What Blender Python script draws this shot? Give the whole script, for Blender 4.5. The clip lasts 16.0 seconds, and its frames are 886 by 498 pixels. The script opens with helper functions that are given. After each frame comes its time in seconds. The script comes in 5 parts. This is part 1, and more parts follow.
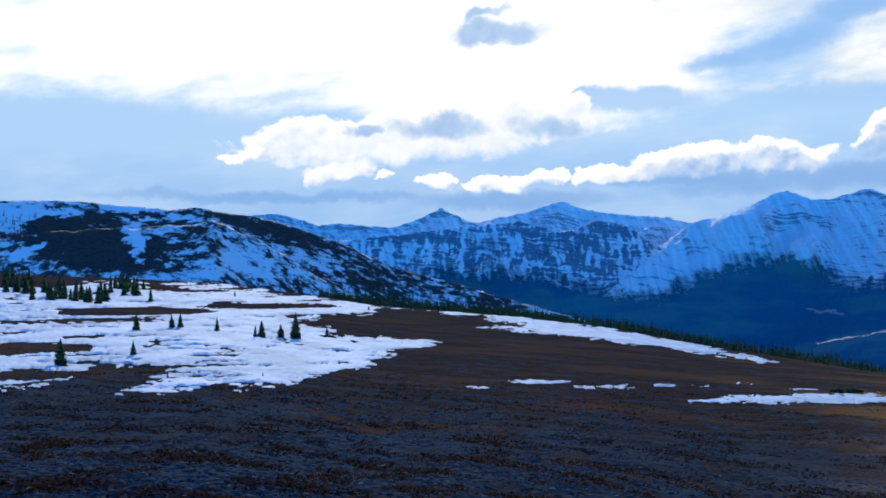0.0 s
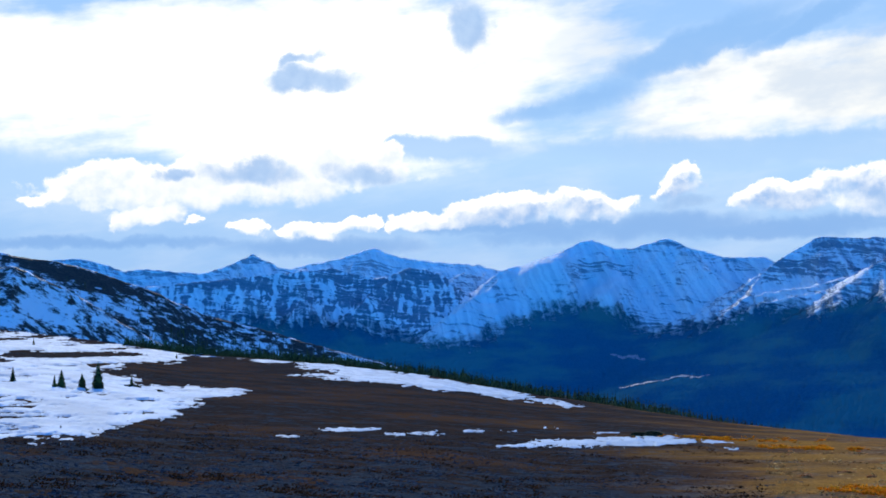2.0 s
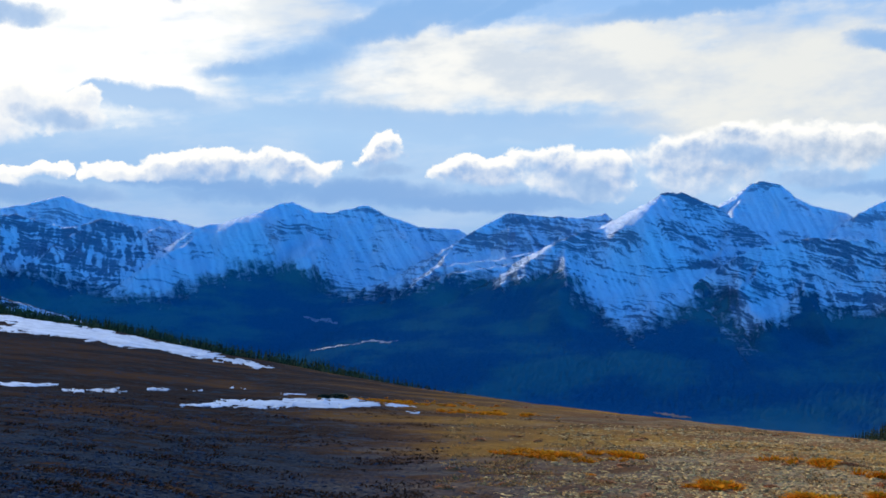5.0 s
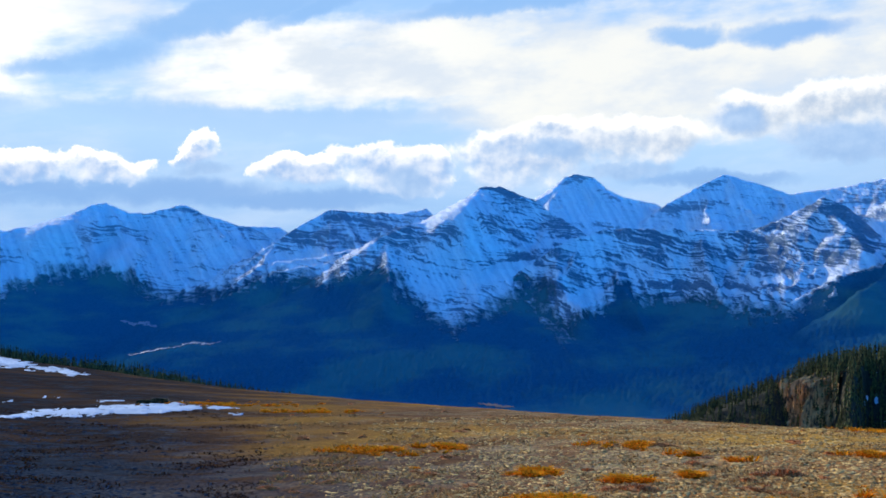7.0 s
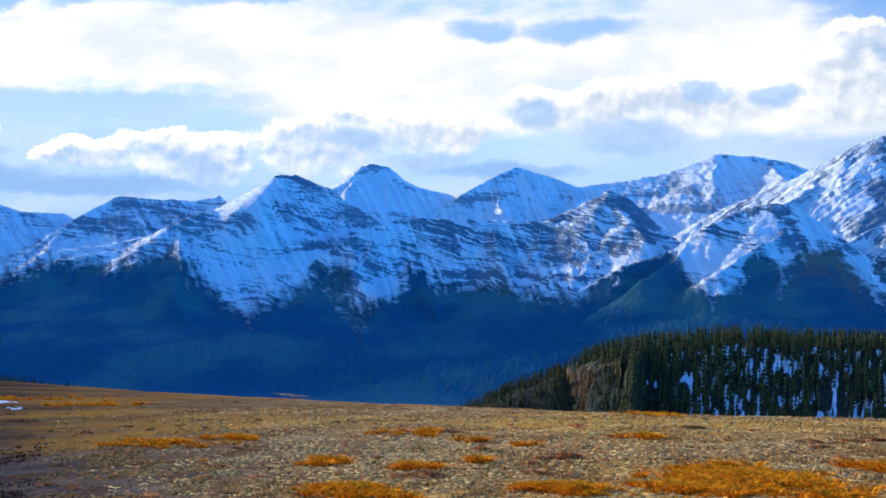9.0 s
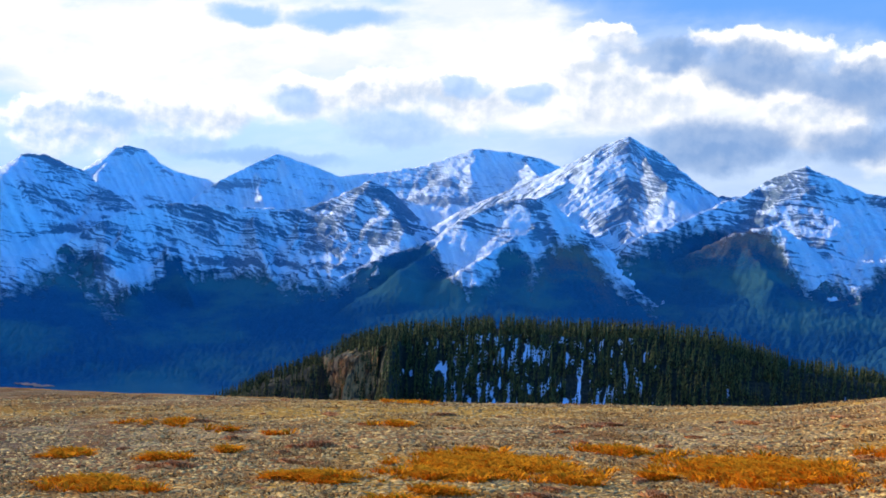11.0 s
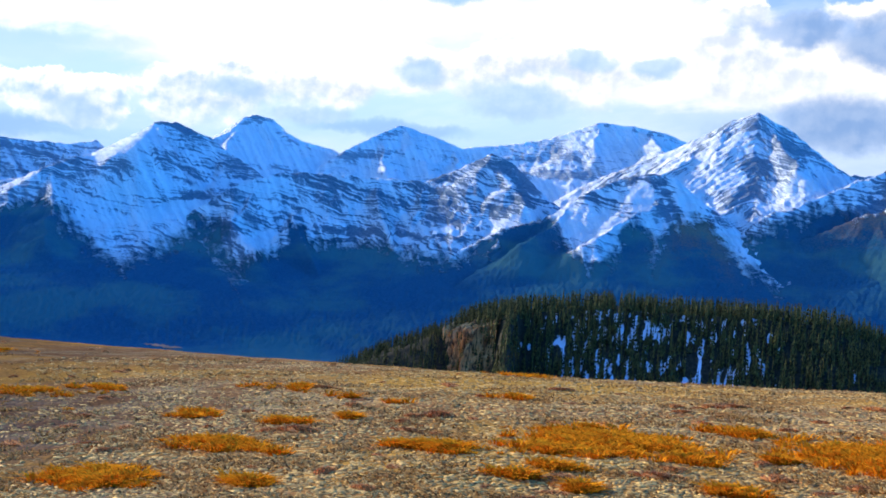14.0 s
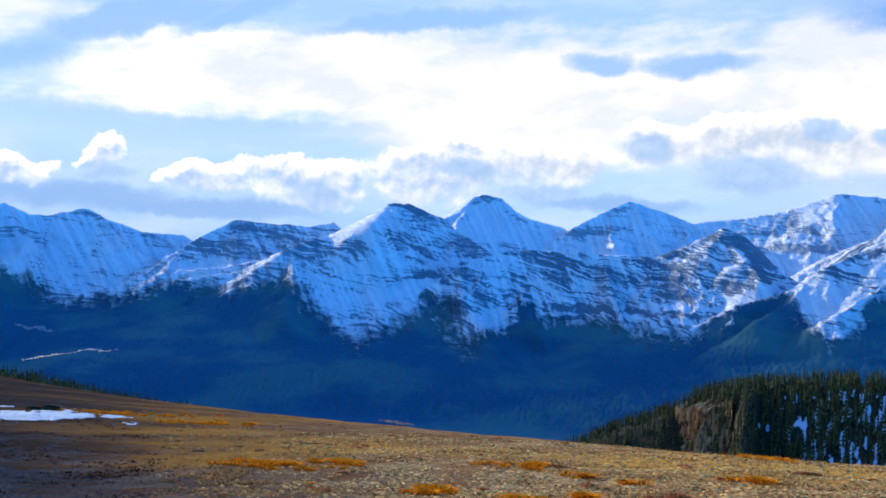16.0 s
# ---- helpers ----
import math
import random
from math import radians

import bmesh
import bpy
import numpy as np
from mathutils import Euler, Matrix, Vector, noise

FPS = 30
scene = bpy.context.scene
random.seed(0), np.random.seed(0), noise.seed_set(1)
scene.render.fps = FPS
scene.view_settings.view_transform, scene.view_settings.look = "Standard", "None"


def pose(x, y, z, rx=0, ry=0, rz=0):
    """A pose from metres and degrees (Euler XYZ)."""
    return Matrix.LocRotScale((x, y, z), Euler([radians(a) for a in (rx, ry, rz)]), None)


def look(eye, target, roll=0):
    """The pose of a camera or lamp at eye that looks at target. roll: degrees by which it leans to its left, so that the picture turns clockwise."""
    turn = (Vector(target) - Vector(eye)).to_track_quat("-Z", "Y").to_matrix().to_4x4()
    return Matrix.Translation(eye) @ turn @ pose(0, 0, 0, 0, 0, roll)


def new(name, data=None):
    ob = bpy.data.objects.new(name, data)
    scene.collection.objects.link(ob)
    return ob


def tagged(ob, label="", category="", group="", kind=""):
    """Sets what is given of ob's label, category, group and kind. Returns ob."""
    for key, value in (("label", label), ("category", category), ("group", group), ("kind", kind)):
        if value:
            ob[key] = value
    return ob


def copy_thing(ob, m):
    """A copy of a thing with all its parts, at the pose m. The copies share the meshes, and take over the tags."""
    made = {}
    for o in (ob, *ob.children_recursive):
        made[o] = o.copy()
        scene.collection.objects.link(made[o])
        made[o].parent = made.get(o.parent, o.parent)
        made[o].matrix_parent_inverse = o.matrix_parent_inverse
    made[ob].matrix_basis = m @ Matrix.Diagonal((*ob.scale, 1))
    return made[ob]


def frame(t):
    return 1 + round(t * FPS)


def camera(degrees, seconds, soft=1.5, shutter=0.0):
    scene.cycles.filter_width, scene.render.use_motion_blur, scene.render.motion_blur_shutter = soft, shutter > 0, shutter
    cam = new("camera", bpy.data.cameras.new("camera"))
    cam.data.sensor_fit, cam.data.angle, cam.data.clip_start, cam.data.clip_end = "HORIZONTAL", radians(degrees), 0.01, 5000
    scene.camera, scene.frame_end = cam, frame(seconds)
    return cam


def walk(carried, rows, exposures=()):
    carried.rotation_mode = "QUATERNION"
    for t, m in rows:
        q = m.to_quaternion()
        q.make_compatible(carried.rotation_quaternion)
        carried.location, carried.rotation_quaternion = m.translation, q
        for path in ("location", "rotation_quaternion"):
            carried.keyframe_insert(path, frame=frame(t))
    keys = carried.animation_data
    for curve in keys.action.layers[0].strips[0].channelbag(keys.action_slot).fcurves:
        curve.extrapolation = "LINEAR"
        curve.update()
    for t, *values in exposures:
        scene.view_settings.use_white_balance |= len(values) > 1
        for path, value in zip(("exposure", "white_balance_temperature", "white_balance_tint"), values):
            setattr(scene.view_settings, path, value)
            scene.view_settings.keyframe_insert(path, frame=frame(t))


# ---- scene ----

# ------------------------------------------------------------------ camera
cam = camera(41.2, 16.0, soft=1.7)
EYE = 1.6
ARM = 0.25          # the camera is held this far ahead of the turning body
ROWS = [            # seconds, yaw, pitch, roll
    (0.0, 0.0, 0.0, 0.0), (0.5, -4.32, -1.27, -0.97), (1.0, -6.91, -1.47, -0.75), (1.5, -8.39, 0.03, -0.38),
    (2.0, -9.08, 2.29, -0.12), (2.5, -11.33, 2.82, -0.2), (3.0, -14.79, 3.01, -0.02), (3.5, -17.69, 2.61, 0.34),
    (4.0, -20.03, 1.78, 0.17), (4.2, -21.12, 0.37, -1.31), (6.3, -28.1, 1.26, -1.67), (6.5, -29.55, 1.07, -1.66),
    (7.0, -32.35, 1.05, -1.61), (7.5, -35.14, 1.21, -1.31), (8.0, -37.98, 0.1, -1.49), (8.5, -39.83, -0.66, -1.55),
    (9.0, -42.26, 0.82, -1.83), (9.5, -45.92, 1.57, -2.27), (10.0, -49.66, 1.2, -2.6), (10.2, -50.79, 1.17, -2.54),
    (12.3, -58.18, 1.78, -4.37), (12.5, -58.82, 2.4, -4.38), (13.0, -56.56, 1.84, -3.62), (13.5, -52.56, -0.75, -3.79),
    (14.0, -48.05, -0.92, -4.21), (14.5, -43.65, -0.12, -4.21), (15.0, -40.8, -0.16, -3.95), (15.5, -38.49, 1.75, -4.01),
    (16.0, -36.94, 2.07, -3.77),
]
EXPOSURES = [       # seconds, stops, white balance
    (0.0, -0.02, 6250, 7), (0.5, 0.05, 6250, 7), (1.0, 0.25, 6250, 7), (1.5, 0.28, 6300, 8), (2.0, 0.05, 6250, 7), (3.5, -0.1, 6250, 7), (4.2, -0.15, 6250, 7),
    (6.3, 0.0, 6250, 7), (9.0, 0.2, 6400, 9), (12.5, 0.33, 6450, 10), (14.5, 0.42, 6500, 11), (15.2, 0.4, 6500, 11), (16.0, 0.2, 6450, 10),
]
walk(cam, [(t, pose(ARM * math.sin(radians(-yaw)), ARM * math.cos(radians(yaw)), EYE, 90 + pitch, roll, yaw))
           for t, yaw, pitch, roll in ROWS], EXPOSURES)

# ------------------------------------------------------------------ node helpers


class Nodes:
    """A small writer for node trees: every call adds a node and returns its output socket."""

    def __init__(self, tree):
        self.tree = tree
        tree.nodes.clear()

    def put(self, kind, inputs=(), out=0, **props):
        node = self.tree.nodes.new(kind)
        for key, value in props.items():
            setattr(node, key, value)
        for key, value in (inputs.items() if isinstance(inputs, dict) else enumerate(inputs)):
            if value is None:
                continue
            if isinstance(value, bpy.types.NodeSocket):
                self.tree.links.new(value, node.inputs[key])
            else:
                node.inputs[key].default_value = value
        return node.outputs[out] if len(node.outputs) else node

    def math(self, op, a, b=None, c=None, clamp=False):
        return self.put("ShaderNodeMath", (a, b, c), operation=op, use_clamp=clamp)

    def vec(self, op, a, b=None, out=0):
        return self.put("ShaderNodeVectorMath", (a, b), out=out, operation=op)

    def xyz(self, x, y, z=0.0):
        return self.put("ShaderNodeCombineXYZ", (x, y, z))

    def split(self, v, axis):
        return self.put("ShaderNodeSeparateXYZ", (v,), out=axis)

    def step(self, x, lo, hi, to0=0.0, to1=1.0):
        return self.put("ShaderNodeMapRange", (x, lo, hi, to0, to1), interpolation_type="SMOOTHSTEP")

    def noise(self, v, scale, detail=4.0, rough=0.5, distort=0.0, out=0):
        return self.put("ShaderNodeTexNoise", {"Vector": v, "Scale": scale, "Detail": detail, "Roughness": rough, "Distortion": distort}, out=out)

    def mix(self, f, a, b):
        node = self.tree.nodes.new("ShaderNodeMix")
        node.data_type = "RGBA"
        for key, value in ((0, f), (6, a), (7, b)):
            if isinstance(value, bpy.types.NodeSocket):
                self.tree.links.new(value, node.inputs[key])
            else:
                node.inputs[key].default_value = value if key == 0 else (*value[:3], 1.0)
        return node.outputs[2]

    def blend(self, op, a, b):
        node = self.tree.nodes.new("ShaderNodeMix")
        node.data_type, node.blend_type = "RGBA", op
        node.inputs[0].default_value = 1.0
        for key, value in ((6, a), (7, b)):
            if isinstance(value, bpy.types.NodeSocket):
                self.tree.links.new(value, node.inputs[key])
            else:
                node.inputs[key].default_value = (*value[:3], 1.0)
        return node.outputs[2]


# ------------------------------------------------------------------ sky and sun
SUN_AZ, SUN_EL = -6.0, 16.0      # degrees; azimuth from +y towards +x
world = bpy.data.worlds.new("sky")
scene.world = world
world.use_nodes = True
n = Nodes(world.node_tree)
sky = n.put("ShaderNodeTexSky", sky_type="NISHITA", sun_disc=False, sun_elevation=radians(SUN_EL), sun_rotation=radians(SUN_AZ),
            altitude=2400.0, air_density=1.0, dust_density=0.6, ozone_density=2.5)
way = n.put("ShaderNodeTexCoord", out=0)
wx, wy, wz = (n.split(way, i) for i in range(3))
az = n.math("MULTIPLY", n.math("ARCTAN2", wx, wy), 57.29578)
el = n.math("MULTIPLY", n.math("ARCSINE", wz), 57.29578)
flat = n.xyz(az, el)
puff = n.noise(flat, 0.55, 7.0, 0.54)
puff_v = n.put("ShaderNodeTexNoise", {"Vector": flat, "Scale": 0.5, "Detail": 6.0, "Roughness": 0.6}, out=1)
wisp = n.noise(n.xyz(n.math("MULTIPLY", az, 0.3), n.math("MULTIPLY_ADD", az, -0.12, el)), 0.5, 5.0, 0.55)


def shifted(amount):
    """The direction in degrees, pushed about by the cloud noise."""
    push = n.vec("MULTIPLY", n.vec("SUBTRACT", puff_v, (0.5, 0.5, 0.5)), (amount, amount * 0.6, 0.0))
    return n.vec("ADD", flat, push)


def blobs(rows, at):
    """The union of soft tilted ellipses: azimuth, elevation, half width, half height (degrees), tilt. One at the middle, nought at the rim."""
    field = None
    for a, e, w, h, tilt in rows:
        c, s = math.cos(radians(tilt)), math.sin(radians(tilt))
        d = n.vec("SUBTRACT", at, (a, e, 0.0))
        u = n.vec("DOT_PRODUCT", d, (c / w, s / w, 0.0), out=1)
        v = n.vec("DOT_PRODUCT", d, (-s / h, c / h, 0.0), out=1)
        r = n.math("ADD", n.math("MULTIPLY", u, u), n.math("MULTIPLY", v, v))
        b = n.math("SUBTRACT", 1.0, r)
        field = b if field is None else n.math("MAXIMUM", field, b)
    return field


VEIL = [(-6.1, 10.29, 24.73, 3.57, 1), (3.2, 8.2, 11.54, 2.47, 0), (5.6, 11.8, 13.19, 3.3, 3), (30.9, 9.12, 13.19, 1.37, 5), (37.1, 10.92, 8.24, 1.1, 11), (32.6, 10.11, 20.88, 2.53, 5), (47.6, 10.01, 11.54, 1.65, 3),
        (42.8, 9.74, 15.38, 3.57, 6), (55.2, 10.53, 8.24, 3.3, -8), (64.7, 8.33, 9.89, 1.92, 2), (70.9, 7.35, 3.3, 1.24, 2), (75.7, 5.81, 3.3, 1.1, 2)]
CLEAR = [(14.0, 8.88, 3.02, 0.55, 9), (21.3, 11.86, 5.77, 0.99, 22), (7.2, 7.35, 2.2, 0.49, 6), (35.1, 12.84, 7.14, 0.6, 8), (26.3, 12.57, 3.85, 0.6, 22),
    (22.5, 11.93, 5.22, 0.66, 16), (15.5, 9.09, 1.92, 0.44, 13), (48.8, 11.54, 3.57, 0.71, 4), (44.0, 11.44, 2.06, 0.71, -2), (65.7, 13.53, 13.19, 1.54, -3),
    (74.4, 12.71, 7.14, 1.65, -6), (-18.7, 5.47, 13.19, 1.65, 2), (16.2, 9.56, 4.12, 0.93, 15), (9.4, 7.04, 4.12, 0.71, -1), (25.1, 7.06, 9.07, 0.66, 3),
    (23.2, 6.86, 11.54, 0.82, -1)]
CUMULUS = [(-1.5, 5.5, 8.24, 1.15, 4), (4.3, 6.44, 3.02, 0.99, 0), (-9.4, 4.68, 1.37, 0.33, 9), (-5.0, 3.85, 1.92, 0.6, 8), (-2.9, 3.64, 0.38, 0.27, 0),
    (2.4, 3.18, 1.51, 0.44, 0), (-0.4, 3.37, 1.1, 0.33, 0), (4.6, 3.45, 1.37, 0.33, 0), (8.6, 3.82, 1.92, 0.44, 9), (12.6, 4.31, 3.57, 0.71, 5),
    (16.5, 4.36, 1.92, 0.6, 7), (12.8, 4.4, 4.4, 0.6, 5), (8.0, 3.55, 1.65, 0.33, 11), (20.2, 5.32, 1.26, 0.71, 30), (24.9, 4.74, 2.34, 0.66, -1),
    (29.8, 4.86, 2.88, 1.15, -1)]
CUMULUS_WEST = [(36.3, 5.77, 3.57, 1.32, 8), (36.3, 5.79, 3.3, 1.26, 9), (42.5, 6.56, 2.47, 0.88, 10), (49.7, 7.88, 4.67, 1.15, 5), (54.0, 8.06, 3.02, 1.37, -1),
    (38.7, 6.56, 3.02, 0.99, 6), (61.0, 11.38, 1.37, 0.55, 3), (69.1, 10.81, 3.3, 0.71, -5), (74.3, 9.95, 2.47, 0.66, -5), (71.1, 7.62, 2.47, 1.04, -8),
    (52.3, 8.16, 5.49, 1.1, 4), (62.0, 8.74, 3.85, 1.65, -7)]
SHADED = [(2.6, 10.39, 2.75, 0.55, 4), (-0.1, 5.99, 2.2, 0.71, 0), (5.0, 5.89, 1.24, 0.55, -11), (-3.9, 5.9, 1.1, 0.38, 0), (2.1, 11.14, 1.1, 0.33, 20),
    (10.4, 13.04, 1.37, 1.26, -8), (5.1, 5.9, 1.65, 0.66, -4), (20.5, 4.41, 1.37, 0.38, 10), (30.4, 4.31, 1.37, 0.71, -11)]
SHADED_WEST = [(37.6, 6.0, 1.1, 0.44, -7), (46.5, 7.51, 1.65, 0.77, 0), (51.2, 6.55, 3.02, 0.77, -1), (40.9, 5.18, 2.2, 0.44, 1), (46.4, 7.48, 1.59, 0.82, -1),
    (37.4, 5.99, 1.65, 0.44, 6), (54.4, 8.63, 1.24, 0.71, -11), (57.6, 8.43, 1.24, 0.6, 3), (51.4, 6.14, 2.75, 0.66, 4), (64.0, 10.39, 3.3, 0.82, -2),
    (68.6, 9.74, 4.12, 1.26, -8), (73.1, 8.85, 4.4, 1.37, -11), (76.2, 9.28, 2.2, 1.51, 0), (67.0, 6.22, 4.12, 1.37, 2), (74.9, 6.56, 4.67, 0.99, 2),
    (62.2, 5.36, 3.02, 0.71, 3)]
LOW_BANK = [(13.9, 3.32, 9.07, 0.44, 0), (24.6, 3.16, 8.24, 0.49, 0), (3.1, 2.3, 5.49, 0.55, 1), (26.0, 3.32, 6.04, 0.55, 2), (19.4, 3.35, 5.49, 0.71, 2),
    (15.2, 3.2, 6.04, 0.6, 4), (45.0, 4.69, 4.95, 0.44, 0), (-7.8, 2.48, 9.07, 0.33, 0)]
UP = (-0.20, 0.40, 0.0)                                        # towards the light, from inside a cloud
soft_at, puff_at = shifted(2.4), shifted(3.0)
puff_up = n.noise(n.vec("ADD", flat, UP), 0.55, 7.0, 0.54)
relief = n.math("SUBTRACT", puff, puff_up)
blue = n.blend("MULTIPLY", sky, (0.040, 0.200, 0.40))
low = n.mix(n.step(el, 1.0, 7.0), (0.36, 0.56, 0.88), (0.47, 0.68, 0.96))
low = n.mix(n.step(el, 6.0, 15.0), low, (0.36, 0.58, 0.95))
low = n.mix(n.step(az, 46.0, 66.0), low, (0.44, 0.58, 0.82))
low = n.mix(n.math("MULTIPLY", n.step(az, 56.0, 66.0), n.step(el, 9.0, 12.5)), low, (0.15, 0.36, 0.82))
low = n.mix(n.step(wisp, 0.38, 0.68, 0.0, 0.35), low, (0.75, 0.84, 0.97))
ahead = n.step(wy, -0.05, 0.30)                                # open blue sky away from the sun, hazier towards it
base = n.mix(n.math("MULTIPLY", ahead, n.step(el, 62.0, 18.0, 0.12, 1.0)), blue, low)
veil = n.step(n.math("MULTIPLY_ADD", n.math("SUBTRACT", wisp, 0.5), 2.4, blobs(VEIL, soft_at)), -0.2, 0.75)
broad = n.noise(n.xyz(n.math("MULTIPLY", az, 0.45), n.math("MULTIPLY_ADD", az, -0.08, el)), 0.32, 5.0, 0.6)
thin = n.mix(n.step(az, 6.0, 22.0), (1.12, 1.10, 1.06), (0.74, 0.79, 0.87))
veiled = n.mix(veil, base, n.mix(n.step(broad, 0.36, 0.60), thin, n.mix(n.step(az, 8.0, 40.0), (1.22, 1.16, 1.09), (0.94, 0.92, 0.88))))
gap = n.step(n.math("MULTIPLY_ADD", n.math("SUBTRACT", wisp, 0.5), 1.6, blobs(CLEAR, soft_at)), -0.1, 0.9, 0.0, 0.9)
opened = n.mix(gap, veiled, n.mix(n.step(az, 44.0, 62.0), n.mix(n.step(el, 6.0, 10.0), (0.46, 0.66, 0.94), (0.30, 0.52, 0.88)), (0.135, 0.35, 0.82)))
bank = n.step(n.math("MULTIPLY_ADD", n.math("SUBTRACT", wisp, 0.5), 2.4, blobs(LOW_BANK, soft_at)), -0.3, 1.0, 0.0, 0.75)
banked = n.mix(bank, opened, (0.23, 0.42, 0.78))
lump = n.math("MULTIPLY", n.math("SUBTRACT", puff, 0.5), 2.9)
lump_up = n.math("MULTIPLY", n.math("SUBTRACT", puff_up, 0.5), 2.9)
puff_at_up = n.vec("ADD", puff_at, UP)
east, west = n.math("ADD", lump, blobs(CUMULUS, puff_at)), n.math("ADD", lump, blobs(CUMULUS_WEST, puff_at))
east_up, west_up = n.math("ADD", lump_up, blobs(CUMULUS, puff_at_up)), n.math("ADD", lump_up, blobs(CUMULUS_WEST, puff_at_up))
buried = n.step(n.math("MAXIMUM", east_up, west_up), -0.55, 0.60)    # deep below the cloud's lit brow
crisp = n.math("MAXIMUM", n.step(east, -0.40, 0.02), n.step(west, -0.50, 0.30))
hazy = n.math("MAXIMUM", n.step(east, -0.70, 0.80), n.step(west, -0.9, 1.1))
body = n.put("ShaderNodeMapRange", (buried, 0.0, 1.0, crisp, hazy))
core = n.math("MULTIPLY", buried, n.math("MULTIPLY", n.step(relief, 0.16, -0.18, 0.45, 1.0), n.step(az, 5.0, 13.0, 0.35, 1.0)))
grey = n.mix(n.step(az, 30.0, 48.0), (0.36, 0.53, 0.84), (0.50, 0.59, 0.74))
clouded = n.mix(body, banked, n.mix(core, (1.18, 1.12, 1.05), grey))
dark = n.math("MAXIMUM", blobs(SHADED, puff_at), blobs(SHADED_WEST, puff_at))
dark = n.step(n.math("MULTIPLY_ADD", n.math("SUBTRACT", puff, 0.5), 2.4, dark), -0.45, 0.9, 0.0, 0.92)
dusk = n.mix(n.step(az, 58.0, 66.0), (0.36, 0.53, 0.82), (0.185, 0.32, 0.59))
shaded = n.mix(dark, clouded, n.mix(n.step(relief, -0.14, 0.16), dusk, n.blend("ADD", dusk, (0.10, 0.09, 0.06))))
glow = n.put("ShaderNodeBackground", {"Color": shaded, "Strength": 1.0})
n.put("ShaderNodeOutputWorld", (glow,))

sun = new("sun", bpy.data.lights.new("sun", "SUN"))
sun.data.energy, sun.data.angle, sun.data.color = 5.0, radians(1.2), (1.0, 0.93, 0.80)
sun_way = Vector((math.sin(radians(SUN_AZ)) * math.cos(radians(SUN_EL)), math.cos(radians(SUN_AZ)) * math.cos(radians(SUN_EL)), math.sin(radians(SUN_EL))))
sun.matrix_world = look((0, 0, 300), Vector((0, 0, 300)) - sun_way)

# ------------------------------------------------------------------ materials


def material(name):
    m = bpy.data.materials.new(name)
    m.use_nodes = True
    return m, Nodes(m.node_tree)


def finish(n, color, rough=0.9, bump=None, strength=0.3, distance=0.1, spec=0.2, matt=0.0):
    normal = n.put("ShaderNodeBump", {"Strength": strength, "Distance": distance, "Height": bump}) if bump is not None else None
    shader = n.put("ShaderNodeBsdfPrincipled", {"Base Color": color if isinstance(color, bpy.types.NodeSocket) else (*color, 1.0),
                                                "Roughness": rough, "Normal": normal, "Specular IOR Level": spec, "Diffuse Roughness": matt})
    n.put("ShaderNodeOutputMaterial", (shader,))


# Forest tones with the blue haze of distance mixed into the colour.
HAZED_WOODS_DARK, HAZED_WOODS_LIGHT, HAZED_WOODS_SOFT = (0.024, 0.106, 0.170), (0.038, 0.134, 0.194), (0.075, 0.185, 0.190)


